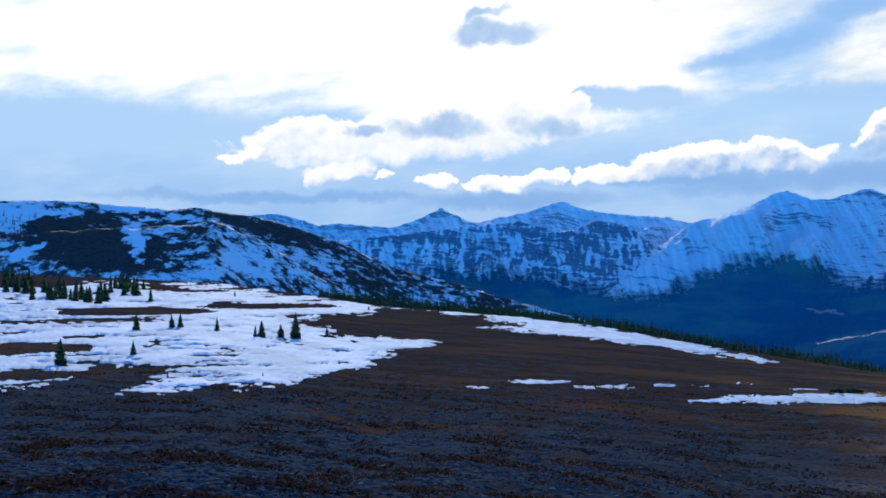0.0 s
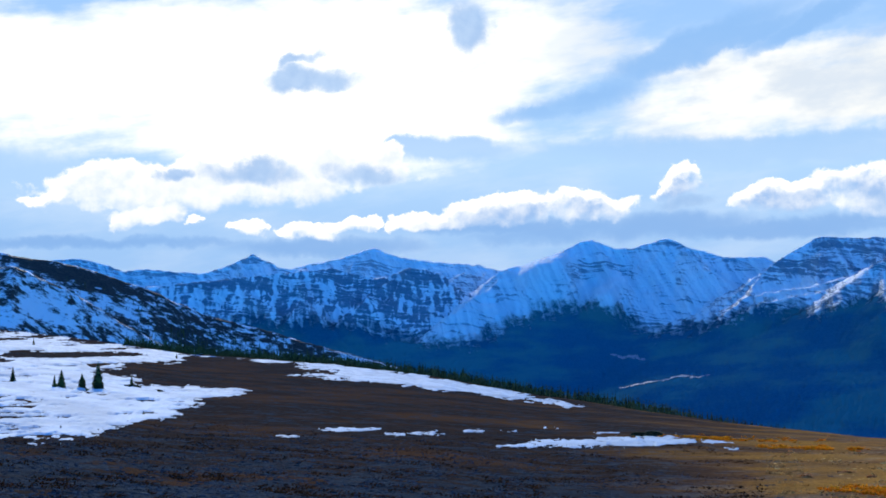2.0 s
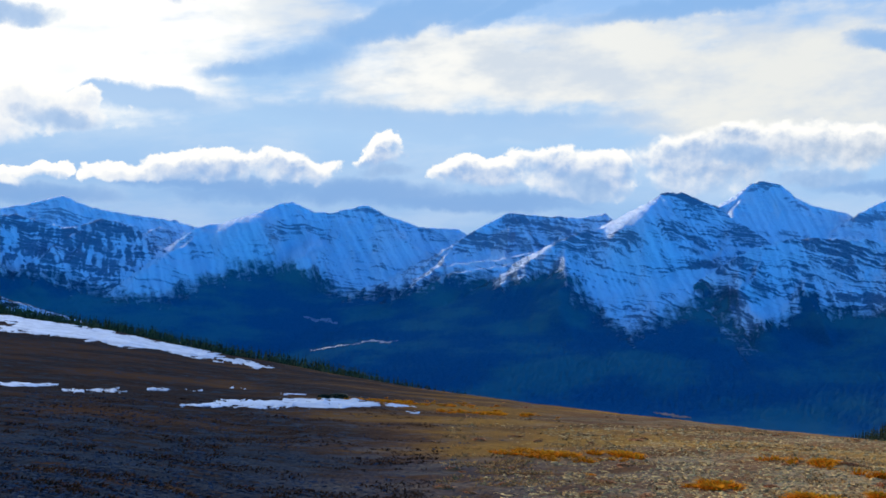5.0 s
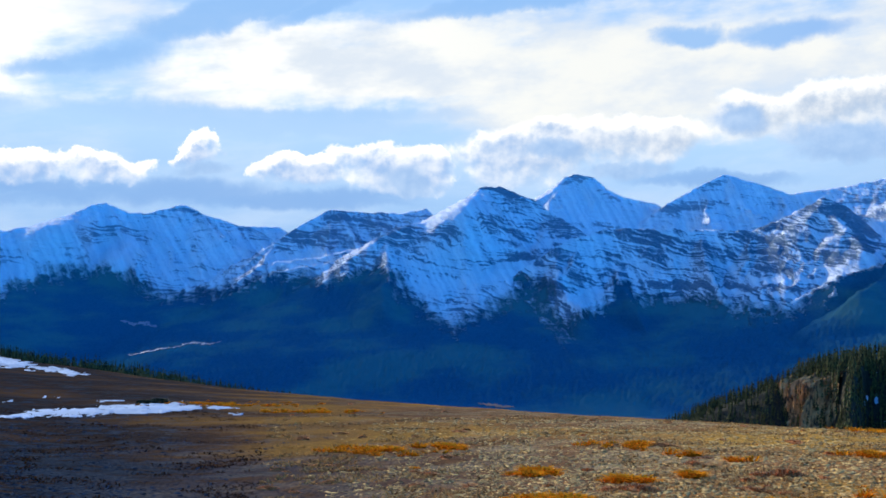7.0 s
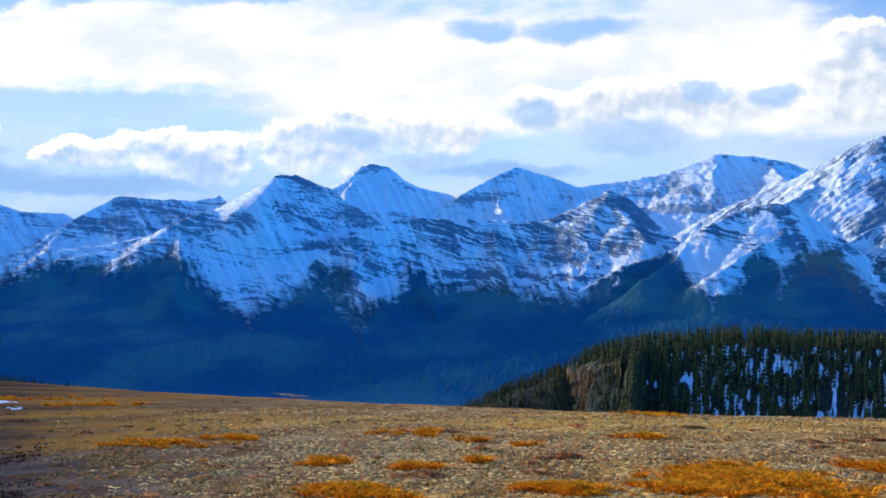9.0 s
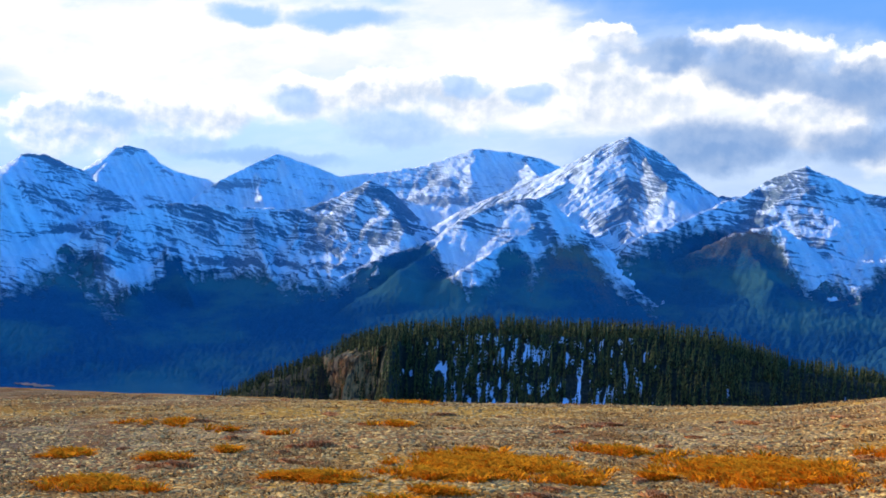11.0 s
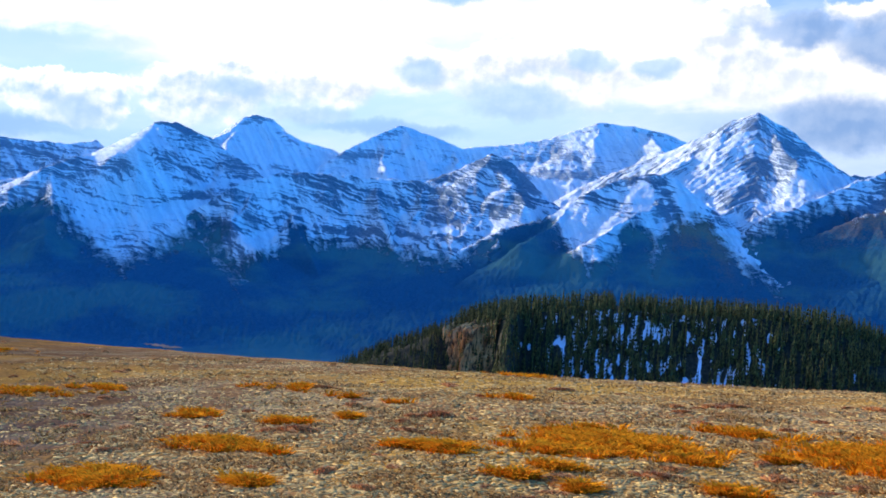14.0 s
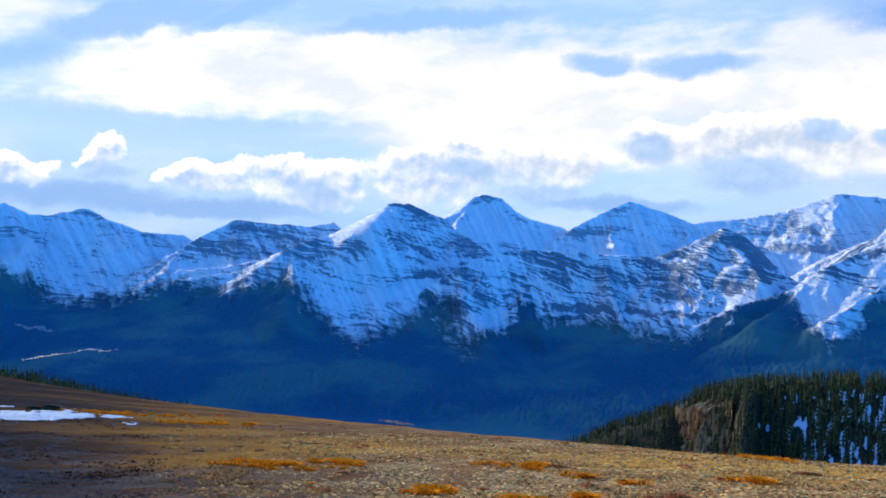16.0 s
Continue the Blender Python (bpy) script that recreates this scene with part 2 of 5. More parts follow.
def mountain_material():
    """Snow on ledges and gentle slopes, thin banded rock between them, snow gullies on steep faces, blue-green forest
    below the tree line. Blue air haze is painted into the rock and forest colours.
    """
    m, n = material("alpine_slope")
    at = n.put("ShaderNodeNewGeometry", out=0)
    normal = n.put("ShaderNodeNewGeometry", out=1)
    above = n.put("ShaderNodeAttribute", out=2, attribute_name="above")        # metres above the local tree line
    bed = n.put("ShaderNodeAttribute", out=2, attribute_name="bed")            # height across the rock beds
    along = n.put("ShaderNodeAttribute", out=2, attribute_name="along")        # metres along the mountain
    cover = n.put("ShaderNodeAttribute", out=2, attribute_name="cover")        # how snowy the place is
    big = n.noise(at, 0.006, 4.0, 0.55)
    mid = n.noise(at, 0.03, 5.0, 0.6)
    fine = n.noise(at, 0.16, 4.0, 0.65)
    up = n.split(normal, 2)
    wob = n.math("MULTIPLY_ADD", big, 90.0, n.math("MULTIPLY_ADD", mid, 9.0, bed))
    ledges = n.noise(n.xyz(n.math("MULTIPLY", along, 0.0062), n.math("MULTIPLY", wob, 0.115), 0.0), 1.0, 4.0, 0.62)
    groups = n.noise(n.xyz(n.math("MULTIPLY", along, 0.0024), n.math("MULTIPLY", wob, 0.016), 3.7), 1.0, 3.0, 0.55)
    lean = n.math("MULTIPLY_ADD", mid, 34.0, n.math("MULTIPLY_ADD", bed, 0.55, along))
    runs = n.noise(n.xyz(n.math("MULTIPLY", lean, 0.055), n.math("MULTIPLY", bed, 0.0045), 8.1), 1.0, 3.0, 0.6)
    snow = n.math("MULTIPLY_ADD", n.math("SUBTRACT", ledges, 0.5), 5.2, n.math("MULTIPLY", n.math("SUBTRACT", groups, 0.5), 2.4))
    snow = n.math("MULTIPLY_ADD", n.math("SUBTRACT", runs, 0.5), 2.1, snow)
    snow = n.math("MULTIPLY_ADD", n.math("SUBTRACT", big, 0.5), 1.6, n.math("MULTIPLY_ADD", n.math("SUBTRACT", up, 0.66), 1.3, snow))
    snow = n.math("MULTIPLY_ADD", n.math("SUBTRACT", fine, 0.5), 0.5, snow)
    snow = n.step(n.math("ADD", snow, n.math("ADD", cover, 0.06)), -0.42, 0.34)
    # Rock tones are blued and lightened to carry the haze of distance.
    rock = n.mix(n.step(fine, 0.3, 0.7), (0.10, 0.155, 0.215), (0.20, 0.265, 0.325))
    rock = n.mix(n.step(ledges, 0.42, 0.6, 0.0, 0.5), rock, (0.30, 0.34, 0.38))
    far_haze = n.put("ShaderNodeAttribute", out=2, attribute_name="far_haze")          # air haze painted as paler rock, stronger on far ranges
    rock = n.mix(n.math("MULTIPLY", far_haze, n.step(mid, 0.3, 0.7, 0.6, 1.0)), rock, (0.62, 0.66, 0.70))
    bare = n.mix(snow, rock, n.mix(n.step(runs, 0.35, 0.65), (0.72, 0.76, 0.80), (0.92, 0.93, 0.94)))
    woods = n.mix(n.step(fine, 0.35, 0.65), HAZED_WOODS_DARK, HAZED_WOODS_LIGHT)
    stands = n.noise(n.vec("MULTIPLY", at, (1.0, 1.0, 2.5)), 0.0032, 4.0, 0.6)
    woods = n.mix(n.step(stands, 0.44, 0.62, 0.0, 0.85), woods, HAZED_WOODS_SOFT)
    line = n.math("ADD", above, n.math("MULTIPLY_ADD", n.math("SUBTRACT", mid, 0.5), 110.0, n.math("MULTIPLY", n.math("SUBTRACT", runs, 0.5), 70.0)))
    line = n.math("ADD", line, n.math("MULTIPLY", n.math("SUBTRACT", fine, 0.5), 60.0))
    line = n.math("MULTIPLY_ADD", n.math("SUBTRACT", up, 0.72), 60.0, line)
    dry = n.put("ShaderNodeAttribute", out=2, attribute_name="dry")            # brown grass and scree below the snow
    woods = n.mix(n.math("MULTIPLY", dry, n.step(n.math("MULTIPLY_ADD", fine, 60.0, line), -75.0, 10.0)), woods, n.mix(fine, (0.16, 0.075, 0.04), (0.44, 0.24, 0.15)))
    high = n.step(line, -26.0, 22.0)
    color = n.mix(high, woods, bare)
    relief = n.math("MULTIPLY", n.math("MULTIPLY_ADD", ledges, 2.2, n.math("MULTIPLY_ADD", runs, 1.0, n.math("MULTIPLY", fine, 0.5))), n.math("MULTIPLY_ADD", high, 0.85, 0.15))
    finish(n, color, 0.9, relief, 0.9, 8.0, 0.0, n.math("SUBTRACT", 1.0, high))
    return m


def ground_material():
    """Stony tundra: grey gravel, russet heath and gold dry grass. Cloud shade is painted dark towards the snow fields.
    """
    m, n = material("tundra")
    at = n.put("ShaderNodeNewGeometry", out=0)
    x, y = n.split(at, 0), n.split(at, 1)
    far = n.math("SQRT", n.math("ADD", n.math("MULTIPLY", x, x), n.math("MULTIPLY", y, y)))
    big = n.noise(at, 0.12, 4.0, 0.6)
    mid = n.noise(at, 0.9, 5.0, 0.62)
    fine = n.noise(at, 9.0, 4.0, 0.7)
    grit = n.put("ShaderNodeTexVoronoi", {"Vector": at, "Scale": 16.0, "Randomness": 1.0}, out=1)
    grit_d = n.put("ShaderNodeTexVoronoi", {"Vector": at, "Scale": 16.0, "Randomness": 1.0}, out=0)
    stone = n.mix(n.split(grit, 0), (0.26, 0.15, 0.055), (0.74, 0.47, 0.20))
    stone = n.mix(n.step(fine, 0.5, 0.75, 0.0, 0.6), stone, (0.15, 0.095, 0.05))
    heath = n.mix(n.step(fine, 0.3, 0.7), (0.14, 0.055, 0.02), (0.42, 0.18, 0.06))
    gold = n.mix(n.step(fine, 0.3, 0.7), (0.28, 0.12, 0.02), (0.72, 0.36, 0.05))
    cover = n.step(n.math("MULTIPLY_ADD", mid, 0.7, n.math("MULTIPLY", big, 0.5)), 0.46, 0.60)
    pale = n.mix(n.math("MULTIPLY", cover, 0.85), stone, n.mix(n.step(big, 0.45, 0.6), heath, gold))
    # Slate and heath darkened and blued in colour, as ground under cloud shade.
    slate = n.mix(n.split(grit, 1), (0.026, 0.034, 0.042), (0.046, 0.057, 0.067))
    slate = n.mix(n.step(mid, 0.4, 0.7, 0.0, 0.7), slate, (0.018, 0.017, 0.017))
    shaded_heath = n.mix(n.step(fine, 0.35, 0.65), (0.022, 0.017, 0.015), (0.050, 0.033, 0.022))
    shaded_heath = n.mix(n.step(big, 0.46, 0.62, 0.0, 0.8), shaded_heath, (0.085, 0.042, 0.018))
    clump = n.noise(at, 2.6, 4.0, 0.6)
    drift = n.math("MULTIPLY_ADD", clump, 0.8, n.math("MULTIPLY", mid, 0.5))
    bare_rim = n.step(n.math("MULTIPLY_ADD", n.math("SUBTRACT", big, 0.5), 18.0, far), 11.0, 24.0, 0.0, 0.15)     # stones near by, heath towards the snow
    cloud_shade = n.mix(n.step(n.math("ADD", drift, bare_rim), 0.70, 0.80, 0.0, 0.9), slate, shaded_heath)
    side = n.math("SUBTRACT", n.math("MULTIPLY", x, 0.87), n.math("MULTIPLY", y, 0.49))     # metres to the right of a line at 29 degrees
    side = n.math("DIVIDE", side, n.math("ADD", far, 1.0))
    # Left of the line the ground takes the painted cloud shade.
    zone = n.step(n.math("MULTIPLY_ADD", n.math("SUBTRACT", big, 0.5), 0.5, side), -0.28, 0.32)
    color = n.mix(zone, cloud_shade, pale)
    bump = n.math("MULTIPLY_ADD", mid, 1.2, n.math("MULTIPLY_ADD", fine, 0.3, n.math("MULTIPLY", grit_d, -0.35)))
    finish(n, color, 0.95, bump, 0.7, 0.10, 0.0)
    return m


def snow_material():
    m, n = material("old_snow")
    at = n.put("ShaderNodeNewGeometry", out=0)
    mid = n.noise(n.vec("MULTIPLY", at, (1.0, 0.35, 1.0)), 0.5, 5.0, 0.6)
    color = n.mix(n.step(mid, 0.35, 0.65), (0.38, 0.46, 0.53), (0.56, 0.65, 0.72))
    grit = n.noise(n.vec("MULTIPLY", at, (1.0, 0.5, 1.0)), 2.2, 5.0, 0.7)
    color = n.mix(n.step(grit, 0.62, 0.72, 0.0, 0.8), color, (0.10, 0.085, 0.075))
    finish(n, color, 0.9, mid, 0.6, 0.3, 0.02)
    return m


def hill_material():
    m, n = material("snowy_hillside")
    at = n.put("ShaderNodeNewGeometry", out=0)
    big = n.noise(at, 0.012, 4.0, 0.55)
    mid = n.noise(at, 0.085, 6.0, 0.70)
    fine = n.noise(at, 0.35, 4.0, 0.7)
    bare = n.math("MULTIPLY_ADD", mid, 1.0, n.math("MULTIPLY_ADD", big, 0.6, n.math("MULTIPLY", fine, 0.25)))
    heath = n.mix(n.step(fine, 0.3, 0.7), (0.018, 0.024, 0.030), (0.055, 0.052, 0.046))
    cover = n.put("ShaderNodeAttribute", out=2, attribute_name="cover")
    color = n.mix(n.step(n.math("MULTIPLY_ADD", cover, -0.30, bare), 0.84, 0.97), (0.80, 0.82, 0.85), heath)
    finish(n, color, 0.9, n.math("ADD", mid, fine), 0.6, 3.0, 0.1)
    return m


def butte_material():
    m, n = material("wooded_bank")
    at = n.put("ShaderNodeNewGeometry", out=0)
    mid = n.noise(at, 0.05, 5.0, 0.65)
    fine = n.noise(at, 0.5, 4.0, 0.7)
    floor = n.mix(n.step(fine, 0.3, 0.7), (0.018, 0.018, 0.012), (0.06, 0.05, 0.03))
    patch = n.put("ShaderNodeAttribute", out=2, attribute_name="snow")
    color = n.mix(n.step(n.math("MULTIPLY_ADD", mid, 0.9, patch), 0.95, 1.05), floor, (0.78, 0.80, 0.84))
    finish(n, color, 0.9, fine, 0.6, 0.6, 0.1)
    return m


def rock_material():
    m, n = material("ochre_cliff")
    at = n.put("ShaderNodeNewGeometry", out=0)
    tall = n.vec("MULTIPLY", at, (1.0, 1.0, 0.35))
    mid = n.noise(tall, 0.16, 5.0, 0.65)
    fine = n.noise(tall, 0.42, 5.0, 0.7)
    color = n.mix(n.step(mid, 0.35, 0.65), (0.26, 0.13, 0.05), (0.84, 0.48, 0.18))
    crack = n.noise(n.vec("MULTIPLY", at, (1.0, 1.0, 0.16)), 0.30, 4.0, 0.65)
    color = n.mix(n.step(fine, 0.52, 0.62, 0.0, 0.9), color, (0.05, 0.038, 0.028))
    color = n.mix(n.step(crack, 0.54, 0.62, 0.0, 0.7), color, (0.035, 0.030, 0.024))
    finish(n, color, 0.95, n.math("ADD", mid, fine), 0.8, 2.0, 0.1)
    return m


def plain_material(name, dark, light, scale, rough=0.9, bump=0.02, spec=0.15):
    m, n = material(name)
    at = n.put("ShaderNodeNewGeometry", out=0)
    fine = n.noise(at, scale, 5.0, 0.65)
    island = n.put("ShaderNodeNewGeometry", out="Random Per Island")
    f = n.math("MULTIPLY_ADD", island, 0.55, n.math("MULTIPLY", fine, 0.6))
    finish(n, n.mix(n.step(f, 0.25, 0.85), dark, light), rough, fine, 0.5, bump, spec)
    return m


ALPINE, TUNDRA, SNOW = mountain_material(), ground_material(), snow_material()
HILLSIDE, BUTTE, CLIFF = hill_material(), butte_material(), rock_material()
NEEDLES = plain_material("spruce_needles", (0.011, 0.013, 0.006), (0.125, 0.118, 0.030), 0.6)
BARK = plain_material("bark", (0.04, 0.03, 0.022), (0.11, 0.08, 0.06), 3.0)

# ------------------------------------------------------------------ number helpers


def lattice(ix, iy, seed):
    h = (ix * 374761393 + iy * 668265263 + seed * 974711 + 1013904223) & 0x7FFFFFFF
    h = ((h ^ (h >> 13)) * 1274126177) & 0x7FFFFFFF
    h = ((h ^ (h >> 16)) * 1911520717) & 0x7FFFFFFF
    return (h ^ (h >> 15)) & 0xFFFF


def grain(x, y, seed=0):
    """Gradient noise of arrays, about -0.7 to 0.7."""
    ix, iy = np.floor(x).astype(np.int64), np.floor(y).astype(np.int64)
    fx, fy = x - ix, y - iy
    u, v = fx * fx * fx * (fx * (fx * 6 - 15) + 10), fy * fy * fy * (fy * (fy * 6 - 15) + 10)

    def corner(dx, dy):
        a = lattice(ix + dx, iy + dy, seed) * (2 * np.pi / 65536)
        return np.cos(a) * (fx - dx) + np.sin(a) * (fy - dy)

    low = corner(0, 0) * (1 - u) + corner(1, 0) * u
    high = corner(0, 1) * (1 - u) + corner(1, 1) * u
    return low * (1 - v) + high * v


def fbm(x, y, octaves, seed=0, gain=0.5):
    total, size = 0.0, 1.0
    for o in range(octaves):
        total = total + size * grain(x * 2 ** o, y * 2 ** o, seed + 17 * o)
        size *= gain
    return total


def ridged(x, y, octaves, seed=0, gain=0.55):
    total, size = 0.0, 1.0
    for o in range(octaves):
        total = total + size * (1 - 2.2 * np.abs(grain(x * 2 ** o, y * 2 ** o, seed + 29 * o)))
        size *= gain
    return total / 2.0 - 0.5


def smooth(x, lo, hi):
    f = np.clip((x - lo) / (hi - lo), 0, 1)
    return f * f * (3 - 2 * f)


def spot(a, e, r):
    """The point at azimuth and elevation (degrees) seen from the eye, r metres off over the ground."""
    return np.array((r * math.sin(radians(a)), r * math.cos(radians(a)), EYE + r * math.tan(radians(e))))


def part(name, mesh, mat, parent=None, label=""):
    ob = new(name, mesh)
    if mat and not mesh.materials:
        mesh.materials.append(mat)
    if parent:
        ob.parent = parent
    if label:
        tagged(ob, label)
    return ob


def sheet(name, X, Y, Z, keep=None, extra=None, wrap=False):
    """A smooth grid mesh from arrays of the same shape; keep says which vertices' faces are wanted."""
    rows, cols = X.shape
    idx = np.arange(rows * cols).reshape(rows, cols)
    if wrap:
        idx = np.concatenate([idx, idx[:, :1]], 1)
    quads = np.stack([idx[:-1, :-1], idx[:-1, 1:], idx[1:, 1:], idx[1:, :-1]], -1).reshape(-1, 4)
    if keep is not None:
        quads = quads[keep.ravel()[quads].any(1)]
    used = np.unique(quads)
    remap = np.zeros(rows * cols, np.int64)
    remap[used] = np.arange(len(used))
    quads = remap[quads]
    co = np.stack([X.ravel(), Y.ravel(), Z.ravel()], -1)[used].astype(np.float32)
    mesh = bpy.data.meshes.new(name)
    mesh.vertices.add(len(co))
    mesh.vertices.foreach_set("co", co.ravel())
    mesh.loops.add(quads.size)
    mesh.loops.foreach_set("vertex_index", quads.ravel().astype(np.int32))
    mesh.polygons.add(len(quads))
    mesh.polygons.foreach_set("loop_start", np.arange(0, quads.size, 4, dtype=np.int32))
    mesh.polygons.foreach_set("use_smooth", np.ones(len(quads), bool))
    mesh.update(calc_edges=True)
    for key, values in (extra or {}).items():
        layer = mesh.attributes.new(key, "FLOAT", "POINT")
        layer.data.foreach_set("value", values.ravel()[used].astype(np.float32))
    return mesh


def polar(a0, a1, da, r0, r1, dr):
    """Arrays of azimuth (degrees) and distance over a fan-shaped patch."""
    a = np.linspace(a0, a1, max(2, int((a1 - a0) / da)))
    r = np.linspace(r0, r1, max(2, int((r1 - r0) / dr)))
    A, Rr = np.meshgrid(a, r)
    return A, Rr, Rr * np.sin(np.radians(A)), Rr * np.cos(np.radians(A))


# ------------------------------------------------------------------ the ground sheet
BRINK = [(-180, -1.2, 300), (-40, -1.1, 320), (-20.6, -1.13, 310), (-14.4, -1.44, 310), (-11.2, -1.6, 300), (-7.8, -2.07, 290), (-2.9, -2.8, 270),
         (3.2, -3.26, 230), (8.6, -3.91, 190), (13.9, -4.82, 150), (17.7, -5.33, 120), (22.0, -5.88, 90), (27.5, -6.26, 66), (33.0, -6.52, 50),
         (38.5, -6.68, 40), (43.8, -6.76, 34), (49.0, -6.73, 31), (53.8, -6.65, 30), (60.0, -6.38, 29), (64.8, -6.2, 28), (70.5, -5.72, 27),
         (73.1, -5.32, 26), (75.6, -4.75, 25), (79.7, -4.06, 24), (95, -3.0, 40), (130, -1.2, 300), (180, -1.2, 300)]
VALLEY = -285.0


def plateau(A, Rr):
    """Height of the rounded plateau: level underfoot, bending down so that its brink shows at a known elevation and distance."""
    brink_e = np.interp(A, [b[0] for b in BRINK], [b[1] for b in BRINK])
    brink_r = np.exp(np.interp(A, [b[0] for b in BRINK], [math.log(b[2]) for b in BRINK]))
    b = EYE / brink_r ** 2
    a = -np.tan(np.radians(brink_e)) - 2 * EYE / brink_r
    turn = np.maximum((0.55 - a) / (2 * b), 0)                     # beyond this the slope stays at 0.55
    r1 = np.minimum(Rr, turn)
    dome = -a * r1 - b * r1 ** 2 - 0.55 * (Rr - r1)
    rin = np.clip(Rr, 8.0, brink_r)
    dip = EYE + rin * (np.tan(np.radians(brink_e)) - 0.55 * (rin ** -0.55 - brink_r ** -0.55))
    dip = np.where(Rr < 8, dip * (Rr / 8) ** 2, dip)
    hollow = np.where(Rr < brink_r, dip, dome)                     # the snow field lies in a shallow hollow
    share = 1 - smooth(A, 3, 22)
    return dome + (hollow - dome) * share


def valley(X, Y):
    return VALLEY + 16 * fbm(X / 600, Y / 600, 3, 5) + 2.0 * fbm(X / 60, Y / 60, 2, 8)


def ground_height(A, Rr):
    A, Rr = np.asarray(A, float), np.asarray(Rr, float)
    X, Y = Rr * np.sin(np.radians(A)), Rr * np.cos(np.radians(A))
    z = plateau(A, Rr)
    z = z + 0.05 * fbm(X / 2.5, Y / 2.5, 3, 3) * smooth(Rr, 3, 9) + 0.35 * fbm(X / 30, Y / 30, 3, 4) * smooth(Rr, 30, 120)
    return z


def ground():
    fine = np.concatenate([np.arange(-30, 88, 0.2), np.arange(88, 330, 3.0)])
    dist = np.concatenate([[0.0, 1, 2, 4], np.geomspace(5.5, 420, 210), np.geomspace(430, 4900, 60)])
    A, Rr = np.meshgrid(fine, dist)
    A180 = (A + 180) % 360 - 180
    X, Y = Rr * np.sin(np.radians(A)), Rr * np.cos(np.radians(A))
    z = ground_height(A180, Rr)
    low = valley(X, Y)
    z = np.maximum(z, low)
    mesh = sheet("ground", X, Y, z, None, {"above": np.full(z.shape, -300.0), "bed": z, "along": X, "cover": z * 0}, wrap=True)
    ob = tagged(new("ground", mesh), "stony autumn tundra falling away to a wooded valley", "ground", kind="structure")
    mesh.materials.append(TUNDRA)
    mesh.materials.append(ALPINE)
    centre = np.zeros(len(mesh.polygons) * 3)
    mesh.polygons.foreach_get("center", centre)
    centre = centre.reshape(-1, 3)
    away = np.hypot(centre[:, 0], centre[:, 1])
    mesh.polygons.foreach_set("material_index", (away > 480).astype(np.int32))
    return ob


GROUND = ground()

# ------------------------------------------------------------------ mountains
TREELINE = [(-20, -1.0), (-2.3, -1.07), (4.5, -1.07), (8.1, -1.74), (10.8, -1.59), (13.7, -0.5), (16.5, -0.24), (19, -1.27), (22, -1.0), (24.1, -0.29),
            (29.2, -0.4), (33, -1.9), (36.1, -0.72), (38.4, -2.02), (41.1, -0.84), (49, -0.99), (53, 0.63), (56.2, -0.87), (59.2, 0.3), (62.8, 0.67),
            (66, 2.14), (70.1, 1.08), (73.3, -0.28), (75.2, 1.46), (80, 3.5)]


def ovals(A, E, rows):
    """The sum of soft tilted ovals: azimuth, elevation, half width, half height (degrees), tilt, amount."""
    total = np.zeros(A.shape)
    for a, e, w, h, tilt, amount in rows:
        c, s = math.cos(radians(tilt)), math.sin(radians(tilt))
        u, v = (c * (A - a) + s * (E - e)) / w, (c * (E - e) - s * (A - a)) / h
        total = total + amount * np.exp(-(u * u + v * v) ** 2)
    return total


